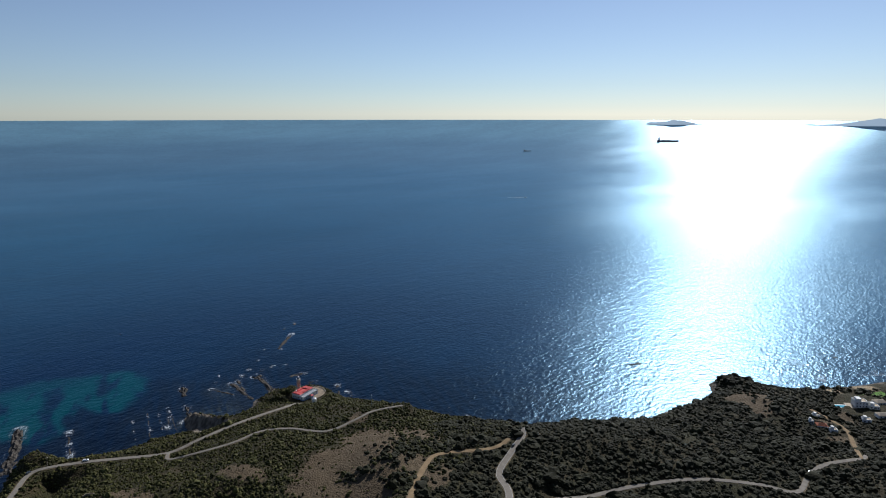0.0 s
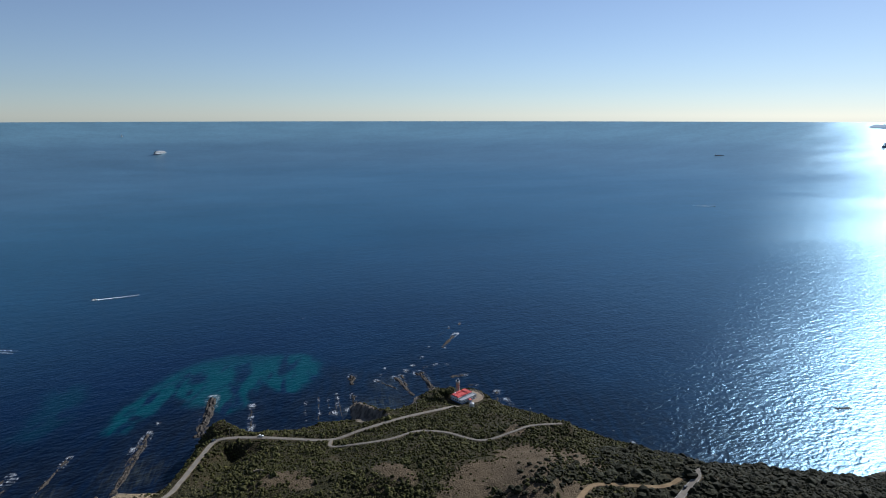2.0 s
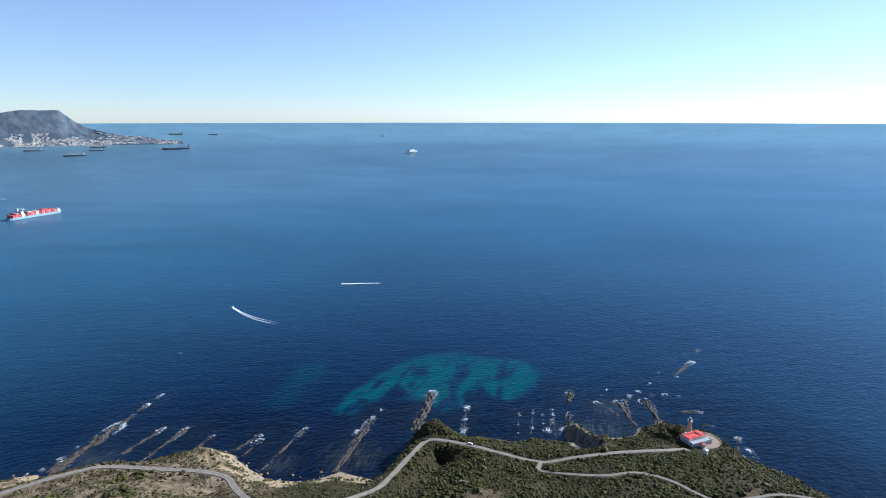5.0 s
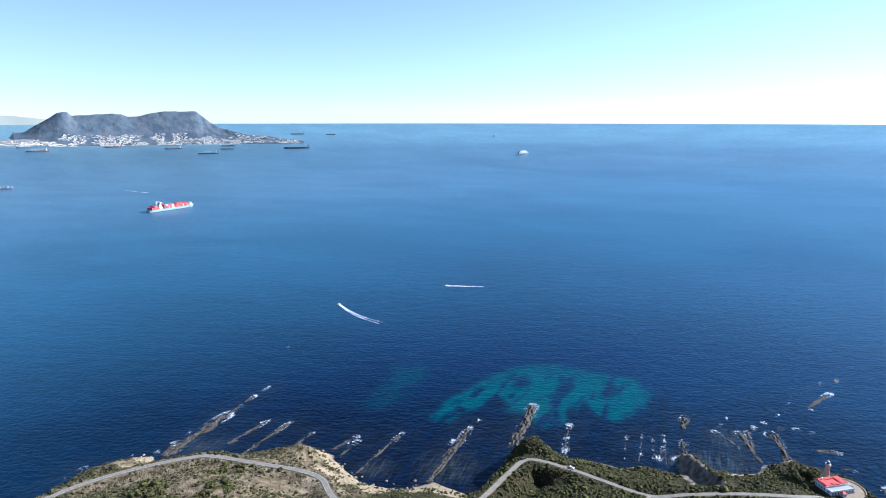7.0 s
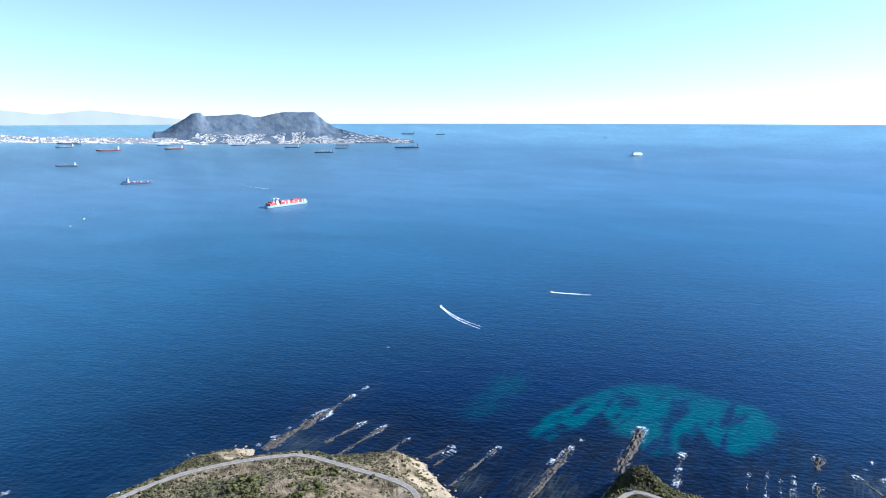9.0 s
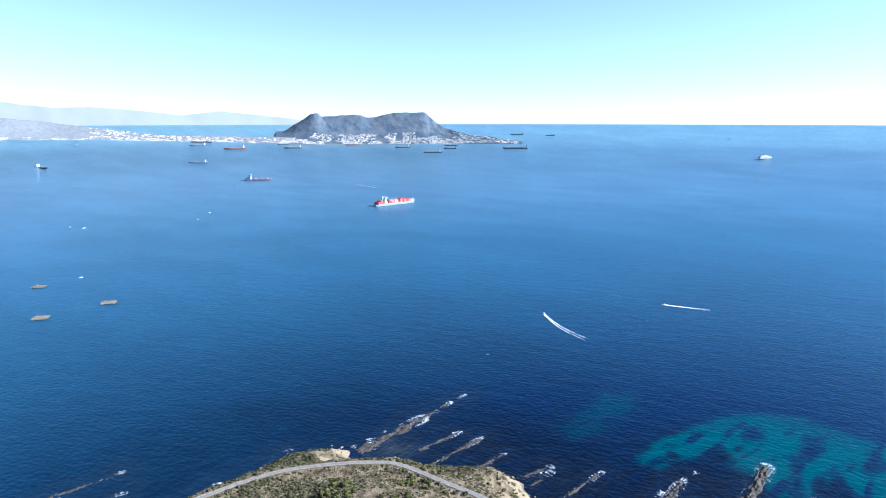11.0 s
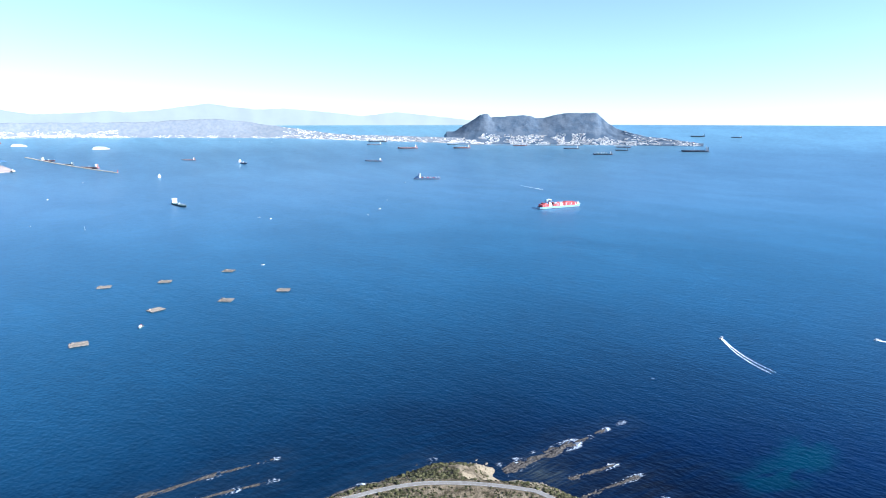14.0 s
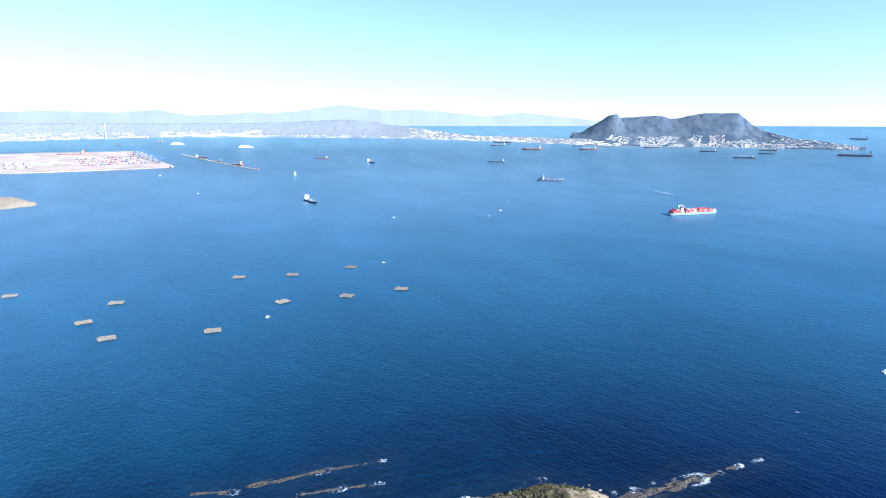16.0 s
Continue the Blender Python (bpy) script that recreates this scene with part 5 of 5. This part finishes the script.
def wake(line, w0, w1, seed, label, two=True):
    """Foam thrown up behind a boat: two ragged streaks of small flecks that spread and thin out."""
    rg = np.random.default_rng(seed)
    pts = curve_pts(line, 3.0)
    n = 900
    s = rg.uniform(0, 1, n) ** 2.3
    base = np.array([np.interp(s * (len(pts) - 1), np.arange(len(pts)), pts[:, k]) for k in (0, 1)]).T
    t = np.gradient(pts[:, :2], axis=0)
    t /= np.linalg.norm(t, axis=1)[:, None]
    tt = np.array([np.interp(s * (len(pts) - 1), np.arange(len(pts)), t[:, k]) for k in (0, 1)]).T
    side = np.c_[-tt[:, 1], tt[:, 0]]
    spread = (w0 + (w1 - w0) * s) * (rg.choice((-1, 1), n) if two else 1) + rg.normal(0, 0.35, n) * (0.6 + s)
    c = base + side * spread[:, None]
    ln, wd = rg.uniform(0.6, 2.2, n) * (1.1 - 0.6 * s), rg.uniform(0.22, 0.75, n) * (1.25 - 0.95 * s)
    z0 = np.array([afloat(*p) for p in c])
    hh = rg.uniform(0.05, 0.45, n)
    v = [np.c_[c + tt * (ln * a)[:, None] + side * (wd * b * rg.uniform(0.5, 1.3, n))[:, None], z0 + h + hh] for h in (0.0, 0.12) for a, b in ((-1, -0.6), (0.2, -1), (1, 0.2), (0.3, 1), (-0.9, 0.7))]
    verts = np.stack(v, 1).reshape(-1, 3)
    faces = []
    for k in range(n):
        b = k * 10
        faces += [(b + 5, b + 6, b + 7, b + 8), (b + 5, b + 8, b + 9, b + 9)]
    me = bpy.data.meshes.new("foam_wake")
    me.from_pydata([tuple(p) for p in verts], [], [tuple(range(k * 10 + 5, k * 10 + 10)) for k in range(n)]
                   + [(k * 10 + i, k * 10 + (i + 1) % 5, k * 10 + 5 + (i + 1) % 5, k * 10 + 5 + i) for k in range(n) for i in range(5)])
    me.materials.append(M_FOAM)
    tagged(new("foam_wake", me), label, "wake", kind="stuff")


small_boat(-1074, 144, 160, 10, "white speedboat turning with a curved wake", name="speedboat")
wake([(-1070, 145.5), (-1030, 157), (-993, 174), (-960, 197)], 0.8, 4.2, 1, "curved double streak of white foam behind a speedboat")
small_boat(-1142, 352, -70, 10, "white speedboat under way with a straight wake", name="speedboat")
wake([(-1140.5, 356), (-1131, 383), (-1118, 418)], 0.9, 2.4, 2, "straight streak of white foam behind a speedboat")
small_boat(-2894, -480, 20, 12, "white launch under way far out", name="speedboat")
wake([(-2898, -484), (-2960, -540), (-3040, -613)], 1.2, 3.0, 3, "thin streak of white foam behind a launch")
wake([(-790, 2228), (-800, 2223), (-850, 2198)], 1.0, 2.0, 4, "thin streak of white foam behind a boat")


# ---- mussel rafts ----
def raft():
    r = thing("mussel_raft", pose(-735, -702, 0, 0, 0, -38), "square grey timber mussel raft afloat on the bay", "raft", "mussel rafts")
    for k in (-1, 1):
        for j in (-1, 1):
            part("float", Geo().turned(k * 7.5, j * 6.0, [(1.5, -0.6), (1.7, 0.0), (1.5, 0.6)], 10), M_METAL, r)
    for k in range(5):
        part("girder", Geo().box(-10 + 5 * k, 0, 0.6, 0.5, 20, 0.5), M_WOOD, r)
    for k in range(20):
        part("beam", Geo().box(0.25 * (-1) ** k, -9.5 + k, 1.1, 24.0, 0.62, 0.28), M_WOOD, r)
    part("hut", Geo().box(7, -6, 1.38, 3.0, 3.0, 1.6), M_WOOD, r)
    return r


raft_1 = raft()
for x, y, a in ((-667, -1166, -30), (-654, -904, -20), (-742, -963, -42), (-632, -804, -24), (-898, -725, -15), (-974, -924, -50), (-1046, -848, -55), (-1160, -790, -75), (-984, -653, -70), (-1074, -597, -66)):
    copy_thing(raft_1, pose(x, y, 0, 0, 0, a))
tender = thing("work_boat", pose(-822, -679, 0, 0, 0, 20), "stubby white work boat among the mussel rafts", "boat")
part("hull", Geo().rings(hull_rings(13, 4.6, 1.4, 1.3)), M_HULLG, tender)
part("deck", Geo().box(-1, 0, 1.3, 9.5, 3.8, 0.2), M_DECK, tender)
part("wheelhouse", Geo().box(1.8, 0, 1.5, 3.0, 3.0, 2.6, 0, 0.9), M_SHIPW, tender)
part("crane_arm", Geo().rod((-3, 0, 1.4), (-3, 0, 4.6), 0.16).rod((-3, 0, 4.5), (0.6, 0, 5.2), 0.12), M_ORANGE, tender)


# ---- the great rock across the bay ----
def strip(name, az0, az1, front, ridge, back, crest, mat, seed, bump, foot=0.0, na=180, nv=26, bend=1.0):
    """Land across the bay: from its waterline (front) up to a crest and down behind; front, ridge, back and crest depend on the azimuth."""
    az = np.linspace(az0, az1, na)
    rf, rr, rb, cz = front(az), ridge(az), back(az), crest(az)
    v = np.linspace(0, 2, nv)
    A, V = np.meshgrid(az, v, indexing="ij")
    RF, RR, RB, CZ = (np.repeat(a[:, None], nv, 1) for a in (rf, rr, rb, cz))
    R = np.where(V <= 1, RF + (RR - RF) * V, RR + (RB - RR) * (V - 1))
    up = np.where(V <= 1, np.clip(V, 0, 1) ** bend, 1 - np.clip(V - 1, 0, 1) ** 1.5)
    z0 = sea_z(np.where(V <= 1, RF, RB))
    rough_ = bump * fbm(A * 1.8 - V * 2.0, V * 7, 5, seed) * np.clip(np.minimum(V, 2 - V) * 2.5, 0, 1) * (np.abs(V - 1) > 0.02)
    gully = bump * 1.6 * np.abs(vnoise(A * 1.3 + V * 1.6, V * 2.6, seed + 3)) * np.clip(1 - np.abs(V - 0.6) * 2, 0, 1)
    win = np.exp(-np.linspace(-2, 2, 31) ** 2)
    low_crest = np.convolve(np.pad(cz, 15, mode="edge"), win / win.sum(), "valid")
    CS = np.repeat(low_crest[:, None], nv, 1)
    top_w = np.clip((V - 0.72) / 0.28, 0, 1) ** 1.5
    CZ = CS + (CZ - CS) * np.where(V <= 1, top_w, np.clip(1 - (V - 1) * 3, 0, 1))
    Z = z0 + (CZ - z0) * up + rough_ - gully + foot * np.clip(V * 14, 0, 1) - 2.5 * (V < 0.01)
    a = np.radians(A)
    return np.c_[(CX - R * np.sin(a)).ravel(), (CY + R * np.cos(a)).ravel(), Z.ravel()], grid_faces(na, nv), (A, V, R, Z)


def table(*pairs):
    p = sorted(pairs)
    return lambda a: np.interp(a, [q[0] for q in p], [q[1] for q in p])


def at_ridge(pairs, r):
    """Crest heights given for a distance of 4600 m, moved to the distance r along the line of sight."""
    return table(*[(a, 310 + (z - 310) * r(a) / 4600) for a, z in pairs])


ROCK_FRONT = table((87.6, 4400), (94, 4398), (99.4, 4406), (105.4, 4404), (109.5, 4430))
ROCK_RIDGE = table((87.6, 4440), (91, 4462), (93.5, 4500), (96, 4630), (110, 4650))
rock_back = table((87.6, 4470), (91, 4520), (93.5, 4570), (96, 4740), (110, 4760))
ROCK_CREST = at_ridge([(109.6, 205), (108.9, 218), (108.1, 264), (107.1, 311), (106.6, 338), (106.3, 346), (105.9, 347), (105.7, 322), (105.55, 318), (105.4, 323), (104.4, 327), (102.8, 335), (102.1, 332), (101.7, 317), (101.0, 317), (100.3, 332),
    (98.9, 352), (96.4, 350), (96.0, 320), (95.4, 280), (94.6, 238), (93.5, 214), (92.2, 190), (90.6, 180), (89.5, 164), (87.7, 146)], ROCK_RIDGE)
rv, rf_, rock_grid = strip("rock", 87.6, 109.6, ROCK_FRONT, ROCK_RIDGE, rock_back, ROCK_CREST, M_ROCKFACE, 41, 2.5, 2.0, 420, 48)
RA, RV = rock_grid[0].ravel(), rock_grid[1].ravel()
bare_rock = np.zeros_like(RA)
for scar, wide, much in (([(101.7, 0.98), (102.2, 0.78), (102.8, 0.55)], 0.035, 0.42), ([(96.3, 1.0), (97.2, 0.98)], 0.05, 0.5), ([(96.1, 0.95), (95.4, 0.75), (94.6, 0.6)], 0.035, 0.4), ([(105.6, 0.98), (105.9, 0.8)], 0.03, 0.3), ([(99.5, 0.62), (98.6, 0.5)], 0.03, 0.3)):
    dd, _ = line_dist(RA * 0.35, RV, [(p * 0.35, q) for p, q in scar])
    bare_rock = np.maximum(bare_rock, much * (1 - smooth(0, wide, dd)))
tagged(new("rock_headland", mesh_of("rock_headland", rv, rf_, M_ROCKFACE, attrs={"cliff": bare_rock})), "tall grey limestone rock with scrub and cliffs across the bay, blue haze in its colour", "headland", kind="structure")

SHORE_FRONT = table((108.5, 4425), (112.2, 4463), (117.2, 4520), (123.1, 4582), (128, 4601), (132.3, 4623), (143, 4664), (150.5, 4635), (158, 4585))
SHORE_RIDGE = table((108.5, 4500), (118, 4570), (123, 4680), (127, 4790), (150, 4800), (158, 4760))
SHORE_BACK = table((108.5, 4540), (118, 4610), (123, 4760), (127, 4880), (158, 4880))
SHORE_CREST = at_ridge([(158, 284), (155.9, 286), (151.6, 288), (147, 286), (143.0, 287), (139.0, 287), (135.2, 290), (132.3, 303), (129.8, 311), (127.4, 295), (125.4, 271), (123.1, 247), (121.5, 226), (119, 200), (108.4, 178)], SHORE_RIDGE)
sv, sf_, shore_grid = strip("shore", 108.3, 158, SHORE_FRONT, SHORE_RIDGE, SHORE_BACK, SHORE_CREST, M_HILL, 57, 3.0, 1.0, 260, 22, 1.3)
tagged(new("far_shore", mesh_of("far_shore", sv, sf_, M_HILL)), "low dry hills and flat shore across the bay, tinted with haze", "shore", kind="structure")


def town(name, grid, count, az_lo, az_hi, v_lo, v_hi, size, seed, label, dense=None, walls=None):
    """Pale buildings on the far shore, each a block with a stepped top, in one mesh."""
    A, V, R, Z = grid
    rg = np.random.default_rng(seed)
    g = Geo()
    made = 0
    while made < count:
        az = rg.uniform(az_lo, az_hi)
        v = v_lo + (v_hi - v_lo) * rg.uniform(0, 1) ** 1.7
        if dense is not None and rg.uniform() > dense(az):
            continue
        if vnoise(az * 1.7, v * 9, seed) < -0.22:
            continue
        i = int(np.argmin(np.abs(A[:, 0] - az)))
        r = float(np.interp(v, V[i], R[i]))
        z = float(np.interp(v, V[i], Z[i]))
        x, y = far(az, r)
        w, d, h = size * rg.uniform(0.8, 3.4), size * rg.uniform(0.8, 1.6), size * rg.uniform(0.2, 0.5) * (1.7 if rg.uniform() < 0.06 else 1)
        t = radians(az) + rg.uniform(-0.35, 0.35)
        g.box(x, y, z - 4, w, d, h + 4, t)
        if rg.uniform() < 0.4:
            g.box(x, y, z + h, w * 0.5, d * 0.6, h * 0.25, t)
        made += 1
    ob = part(name, g, walls or M_TOWN)
    tagged(ob, label, "town", kind="stuff")


town("rock_town", rock_grid, 1500, 93.0, 109.5, 0.0, 0.34, 4.8, 61, "crowded pale houses and blocks at the foot of the rock")
town("point_town", rock_grid, 300, 87.9, 94.0, 0.1, 1.0, 5.0, 62, "pale houses on the low southern point")
town("isthmus_town", shore_grid, 900, 108.5, 124, 0.0, 1.0, 5.0, 63, "long row of pale town blocks on the flat isthmus", walls=M_TOWN2)
town("shore_town", shore_grid, 1100, 124, 157.5, 0.0, 0.2, 3.4, 64, "pale buildings strung along the far shore", walls=M_TOWN2)
town("refinery_town", shore_grid, 560, 137, 145, 0.15, 0.6, 3.4, 65, "white terraces of an industrial town above the far shore", walls=M_TOWN2)
town("power_town", shore_grid, 400, 147, 156, 0.1, 0.5, 3.4, 66, "pale sheds and works on the far shore", walls=M_TOWN2)

# mole in front of the town
mole = thing("harbour_mole", pose(0, 0, 0), "long low pale stone mole of the harbour", "mole")
for k in range(18):
    a0, a1 = 97.5 + k * 0.62, 97.5 + k * 0.62 + 0.58
    p, q = far(a0, ROCK_FRONT(a0) - 22), far(a1, ROCK_FRONT(a1) - 22)
    part("mole_section", Geo().box((p[0] + q[0]) / 2, (p[1] + q[1]) / 2, afloat(*p) - 3, math.dist(p, q), 7, 5.5, math.atan2(q[1] - p[1], q[0] - p[0])), M_QUAY, mole)

# white tower on the point
beacon = thing("point_lighthouse", pose(*far(88.4, 4432), afloat(*far(88.4, 4432))), "small white lighthouse tower on the southern point", "lighthouse")
part("tower", Geo().turned(0, 0, [(2.4, 0), (1.8, 16)], 10), M_WHITE, beacon)
part("lantern", Geo().turned(0, 0, [(1.3, 16), (1.3, 18.5), (0.3, 20)], 10), M_RED, beacon)

# chimney and tall blocks on the far shore
sx0, sy0 = far(149.0, 4640)
stack = thing("power_station_chimney", pose(sx0, sy0, afloat(sx0, sy0)), "tall thin pale chimney above the far shore", "chimney")
part("shaft", Geo().turned(0, 0, [(4, -5), (2.2, 98)], 12), M_TOWN, stack)
part("band", Geo().turned(0, 0, [(2.6, 80), (2.5, 86)], 12), M_RED, stack)
for az, w, h in ((153.2, 24, 34), (152.6, 14, 24), (151.5, 20, 20), (154.6, 26, 18), (146.0, 20, 16)):
    bx, by = far(az, 4650)
    blk = thing("apartment_block", pose(bx, by, afloat(bx, by) - 3, 0, 0, az), "pale tall block on the far shore", "building", "blocks on the far shore")
    part("wall", Geo().box(0, 0, 0, w * 0.5, 9, h * 0.5 + 6), M_TOWN, blk)
    part("roof", Geo().box(0, 0, h * 0.5 + 6, w * 0.42, 7.5, 1.0), M_STONE, blk)
    for s in range(3):
        part("window_band", Geo().box(0, 0, 7 + (h / 6.5) * s, w * 0.5 + 0.4, 9.4, h * 0.05), M_GLASS, blk)

# ---- container terminal ----
Q = [(-2331, -3051), (-1636, -3427), (-1400, -3560), (-1560, -3960), (-2005, -3804), (-2420, -3560), (-2453, -3500), (-2360, -3110)]


def slab(name, outline, lift, mat, label, thick=8.0):
    bm = bmesh.new()
    bmesh.ops.create_grid(bm, x_segments=40, y_segments=40, size=1)
    xs, ys = [p[0] for p in outline], [p[1] for p in outline]
    for v in bm.verts:
        v.co.x = (min(xs) + max(xs)) / 2 + v.co.x * (max(xs) - min(xs)) / 2
        v.co.y = (min(ys) + max(ys)) / 2 + v.co.y * (max(ys) - min(ys)) / 2
    n = len(outline)
    for k in range(n):
        (ax, ay), (bx, by) = outline[k], outline[(k + 1) % n]
        nx, ny = by - ay, ax - bx
        mx, my = sum(xs) / n - ax, sum(ys) / n - ay
        if nx * mx + ny * my > 0:
            nx, ny = -nx, -ny
        bmesh.ops.bisect_plane(bm, geom=bm.verts[:] + bm.edges[:] + bm.faces[:], plane_co=(ax, ay, 0), plane_no=(nx, ny, 0), clear_outer=True)
    for v in bm.verts:
        v.co.z = afloat(v.co.x, v.co.y) + lift
    ex = bmesh.ops.extrude_face_region(bm, geom=bm.faces[:])
    for v in ex["geom"]:
        if isinstance(v, bmesh.types.BMVert):
            v.co.z -= thick
    bmesh.ops.recalc_face_normals(bm, faces=bm.faces[:])
    me = bpy.data.meshes.new(name)
    bm.to_mesh(me)
    bm.free()
    me.materials.append(mat)
    return tagged(new(name, me), label, "quay", kind="structure")


slab("quay", Q, 4.0, M_QUAY, "broad pale concrete container terminal on reclaimed land")


def on_quay(u, v):
    """u along the terminal from its seaward tip, v across it from the near side."""
    x = -2331 + u * 800 - v * 130 + u * v * 20
    y = -3051 - u * 433 - v * 430 + u * v * 140
    return x, y, afloat(x, y) + 4.0


for k in range(64):
    u, v = 0.10 + 0.36 * (k % 16) / 16, 0.35 + 0.15 * (k // 16)
    x, y, z = on_quay(u, v)
    st = thing("container_block", pose(x, y, z, 0, 0, 28), "block of stacked shipping containers on the quay", "containers", "containers on the quay")
    part("lower_row", Geo().box(0, 0, 0, 15, 9, 4.2), rnd.choice((M_CONM, M_CONW, M_CONB, M_CONM)), st)
    part("upper_row", Geo().box(rnd.uniform(-2, 2), 0, 4.2, 9, 8, rnd.uniform(2, 4)), rnd.choice((M_CONM, M_CONR, M_CONW, M_CONW)), st)


def gantry(x, y, z, head):
    c = thing("quay_crane", pose(x, y, z, 0, 0, head), "tall blue steel container crane on the quay", "crane", "cranes on the quay")
    for a in (-6, 6):
        for b in (-5, 5):
            part("leg", Geo().rod((a, b, 0), (a, b, 26), 1.3), M_CRANE, c)
    part("portal", Geo().box(0, 5, 12, 13, 1.2, 1.4).box(0, -5, 12, 13, 1.2, 1.4), M_CRANE, c)
    part("boom", Geo().box(0, 14, 26, 3.0, 58, 2.2), M_CRANE, c)
    part("apex", Geo().rod((0, -4, 26), (0, 4, 42), 0.8).rod((0, 4, 42), (0, 36, 28), 0.5).rod((0, 4, 42), (0, -14, 28), 0.5), M_CRANE, c)
    part("cab", Geo().box(0, 16, 23.4, 3.4, 4, 2.6), M_SHIPW, c)


for k in range(6):
    x, y, z = on_quay(0.03 + 0.012 * k, 0.30 + 0.115 * k)
    gantry(x, y, z, 62)
for k in range(9):
    x, y, z = on_quay(0.72 + 0.05 * (k % 5), 0.35 + 0.28 * (k // 5))
    tk = thing("storage_tank", pose(x, y, z), "white round storage tank on the quay", "tank", "storage tanks")
    part("shell", Geo().turned(0, 0, [(13, 0), (13, 9)], 20), M_CONW, tk)
    part("roof", Geo().turned(0, 0, [(13.3, 9), (13.3, 9.6), (2, 11.5)], 20), M_METAL, tk)
for k in range(6):
    x, y, z = on_quay(0.5 + 0.04 * k, 0.55 + 0.05 * (k % 3))
    sh = thing("warehouse", pose(x, y, z, 0, 0, 28), "long pale warehouse on the quay", "building", "warehouses on the quay")
    part("wall", Geo().box(0, 0, 0, 44, 16, 7), M_WHITE, sh)
    part("roof", Geo().hip(0, 0, 7, 45, 17, 3, 0.95), M_METAL, sh)
tipb = thing("pilot_station", pose(-2326, -3046, afloat(-2326, -3046) + 3.5), "small dark harbour building at the end of the quay", "building")
part("wall", Geo().box(0, 0, 0, 14, 9, 6), M_STONE, tipb)
part("tower", Geo().box(3, 0, 6, 4, 4, 6), M_WHITE, tipb)

bw = thing("breakwater", pose(0, 0, 0), "long straight detached breakwater of pale concrete and rock", "breakwater")
for k in range(22):
    ends = [(-2592 - 7 * j / 22, -3314 + 656 * j / 22) for j in (k, k + 1)]
    part("caisson", Geo().rings([[(p[0] + u, p[1], afloat(*p) + w) for u, w in ((-6, -4), (6, -4), (5, 3), (-5, 3))] for p in ends]), M_STONE, bw)
part("end_light", Geo().turned(-2599, -2654, [(1.8, afloat(-2599, -2654) + 3), (1.2, afloat(-2599, -2654) + 14)], 10), M_RED, bw, "small red light tower")

# low island of brown rock off the far beach

ix, iy = np.meshgrid(np.linspace(-1440, -840, 66), np.linspace(-2990, -2350, 66), indexing="ij")
ISLET = [(-1304, -2398), (-1200, -2410), (-880, -2470), (-880, -2950), (-1230, -2880), (-1345, -2660), (-1345, -2480)]
isd = poly_sd(ix.ravel(), iy.ravel(), ISLET) + 10 * fbm(ix.ravel() / 60, iy.ravel() / 60, 3, 8)
iz = np.where(isd > 0, 26 * (1 - np.exp(-np.maximum(isd, 0) / 40)) + 3 * fbm(ix.ravel() / 40, iy.ravel() / 40, 4, 6), isd * 0.3)
jf = grid_faces(66, 66)
tagged(new("islet", mesh_of("islet", np.c_[ix.ravel(), iy.ravel(), iz], jf[(isd[jf] > -20).any(1)], M_CLIFF)), "low brown rocky point with dry grass", "headland", kind="structure")


# ---- skyline: far mountains, glowing sheets with haze in their colour ----
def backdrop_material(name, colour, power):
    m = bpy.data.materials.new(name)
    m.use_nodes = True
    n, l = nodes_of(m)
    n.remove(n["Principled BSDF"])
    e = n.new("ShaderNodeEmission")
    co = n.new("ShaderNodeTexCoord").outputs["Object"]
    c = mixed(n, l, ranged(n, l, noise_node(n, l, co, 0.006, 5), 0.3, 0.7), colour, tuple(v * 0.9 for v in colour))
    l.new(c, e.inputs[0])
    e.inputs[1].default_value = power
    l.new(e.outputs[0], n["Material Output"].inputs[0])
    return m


def skyline(name, pairs, mat, r, seed, label):
    az = np.linspace(min(p[0] for p in pairs), max(p[0] for p in pairs), 240)
    top = 310 + (table(*pairs)(az) - 310) * r / 4600 + 2.2 * fbm(az * 2.5, az * 0, 4, seed)
    rows = []
    for rr, k in ((r - 20, 0.0), (r - 8, 0.55), (r, 1.0), (r + 12, 0.0)):
        z = 235 + (top - 235) * k
        rows.append(np.c_[CX - rr * np.sin(np.radians(az)), CY + rr * np.cos(np.radians(az)), z])
    verts = np.stack(rows, 1).reshape(-1, 3)
    tagged(new(name, mesh_of(name, verts, grid_faces(240, 4), mat)), label, "mountains", kind="structure")


M_MOUNT = backdrop_material("glowing_haze_mountains", (0.42, 0.445, 0.40), 0.66)
M_COAST = backdrop_material("glowing_haze_coast", (0.42, 0.52, 0.62), 0.76)
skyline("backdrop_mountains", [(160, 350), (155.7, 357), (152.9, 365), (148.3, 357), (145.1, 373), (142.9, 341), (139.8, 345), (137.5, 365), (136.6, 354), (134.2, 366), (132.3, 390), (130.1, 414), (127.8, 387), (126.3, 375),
    (123.7, 383), (120.3, 359), (117.2, 330), (114.2, 359), (111.3, 335), (107.0, 300), (106, 240)], M_MOUNT, 4950, 71, "self-lit pale blue mountain backdrop on the skyline")
skyline("backdrop_coast", [(8.7, 236), (8.4, 240), (7.9, 257), (6.7, 259), (6.1, 271), (5.1, 267), (4.1, 246), (2, 244), (-1.8, 243), (-4, 246), (-6.1, 250), (-7.2, 262), (-8.6, 287), (-9.2, 283), (-12, 270), (-16, 262)], M_COAST, 4850, 72, "self-lit pale hazy backdrop of coast and island on the skyline")
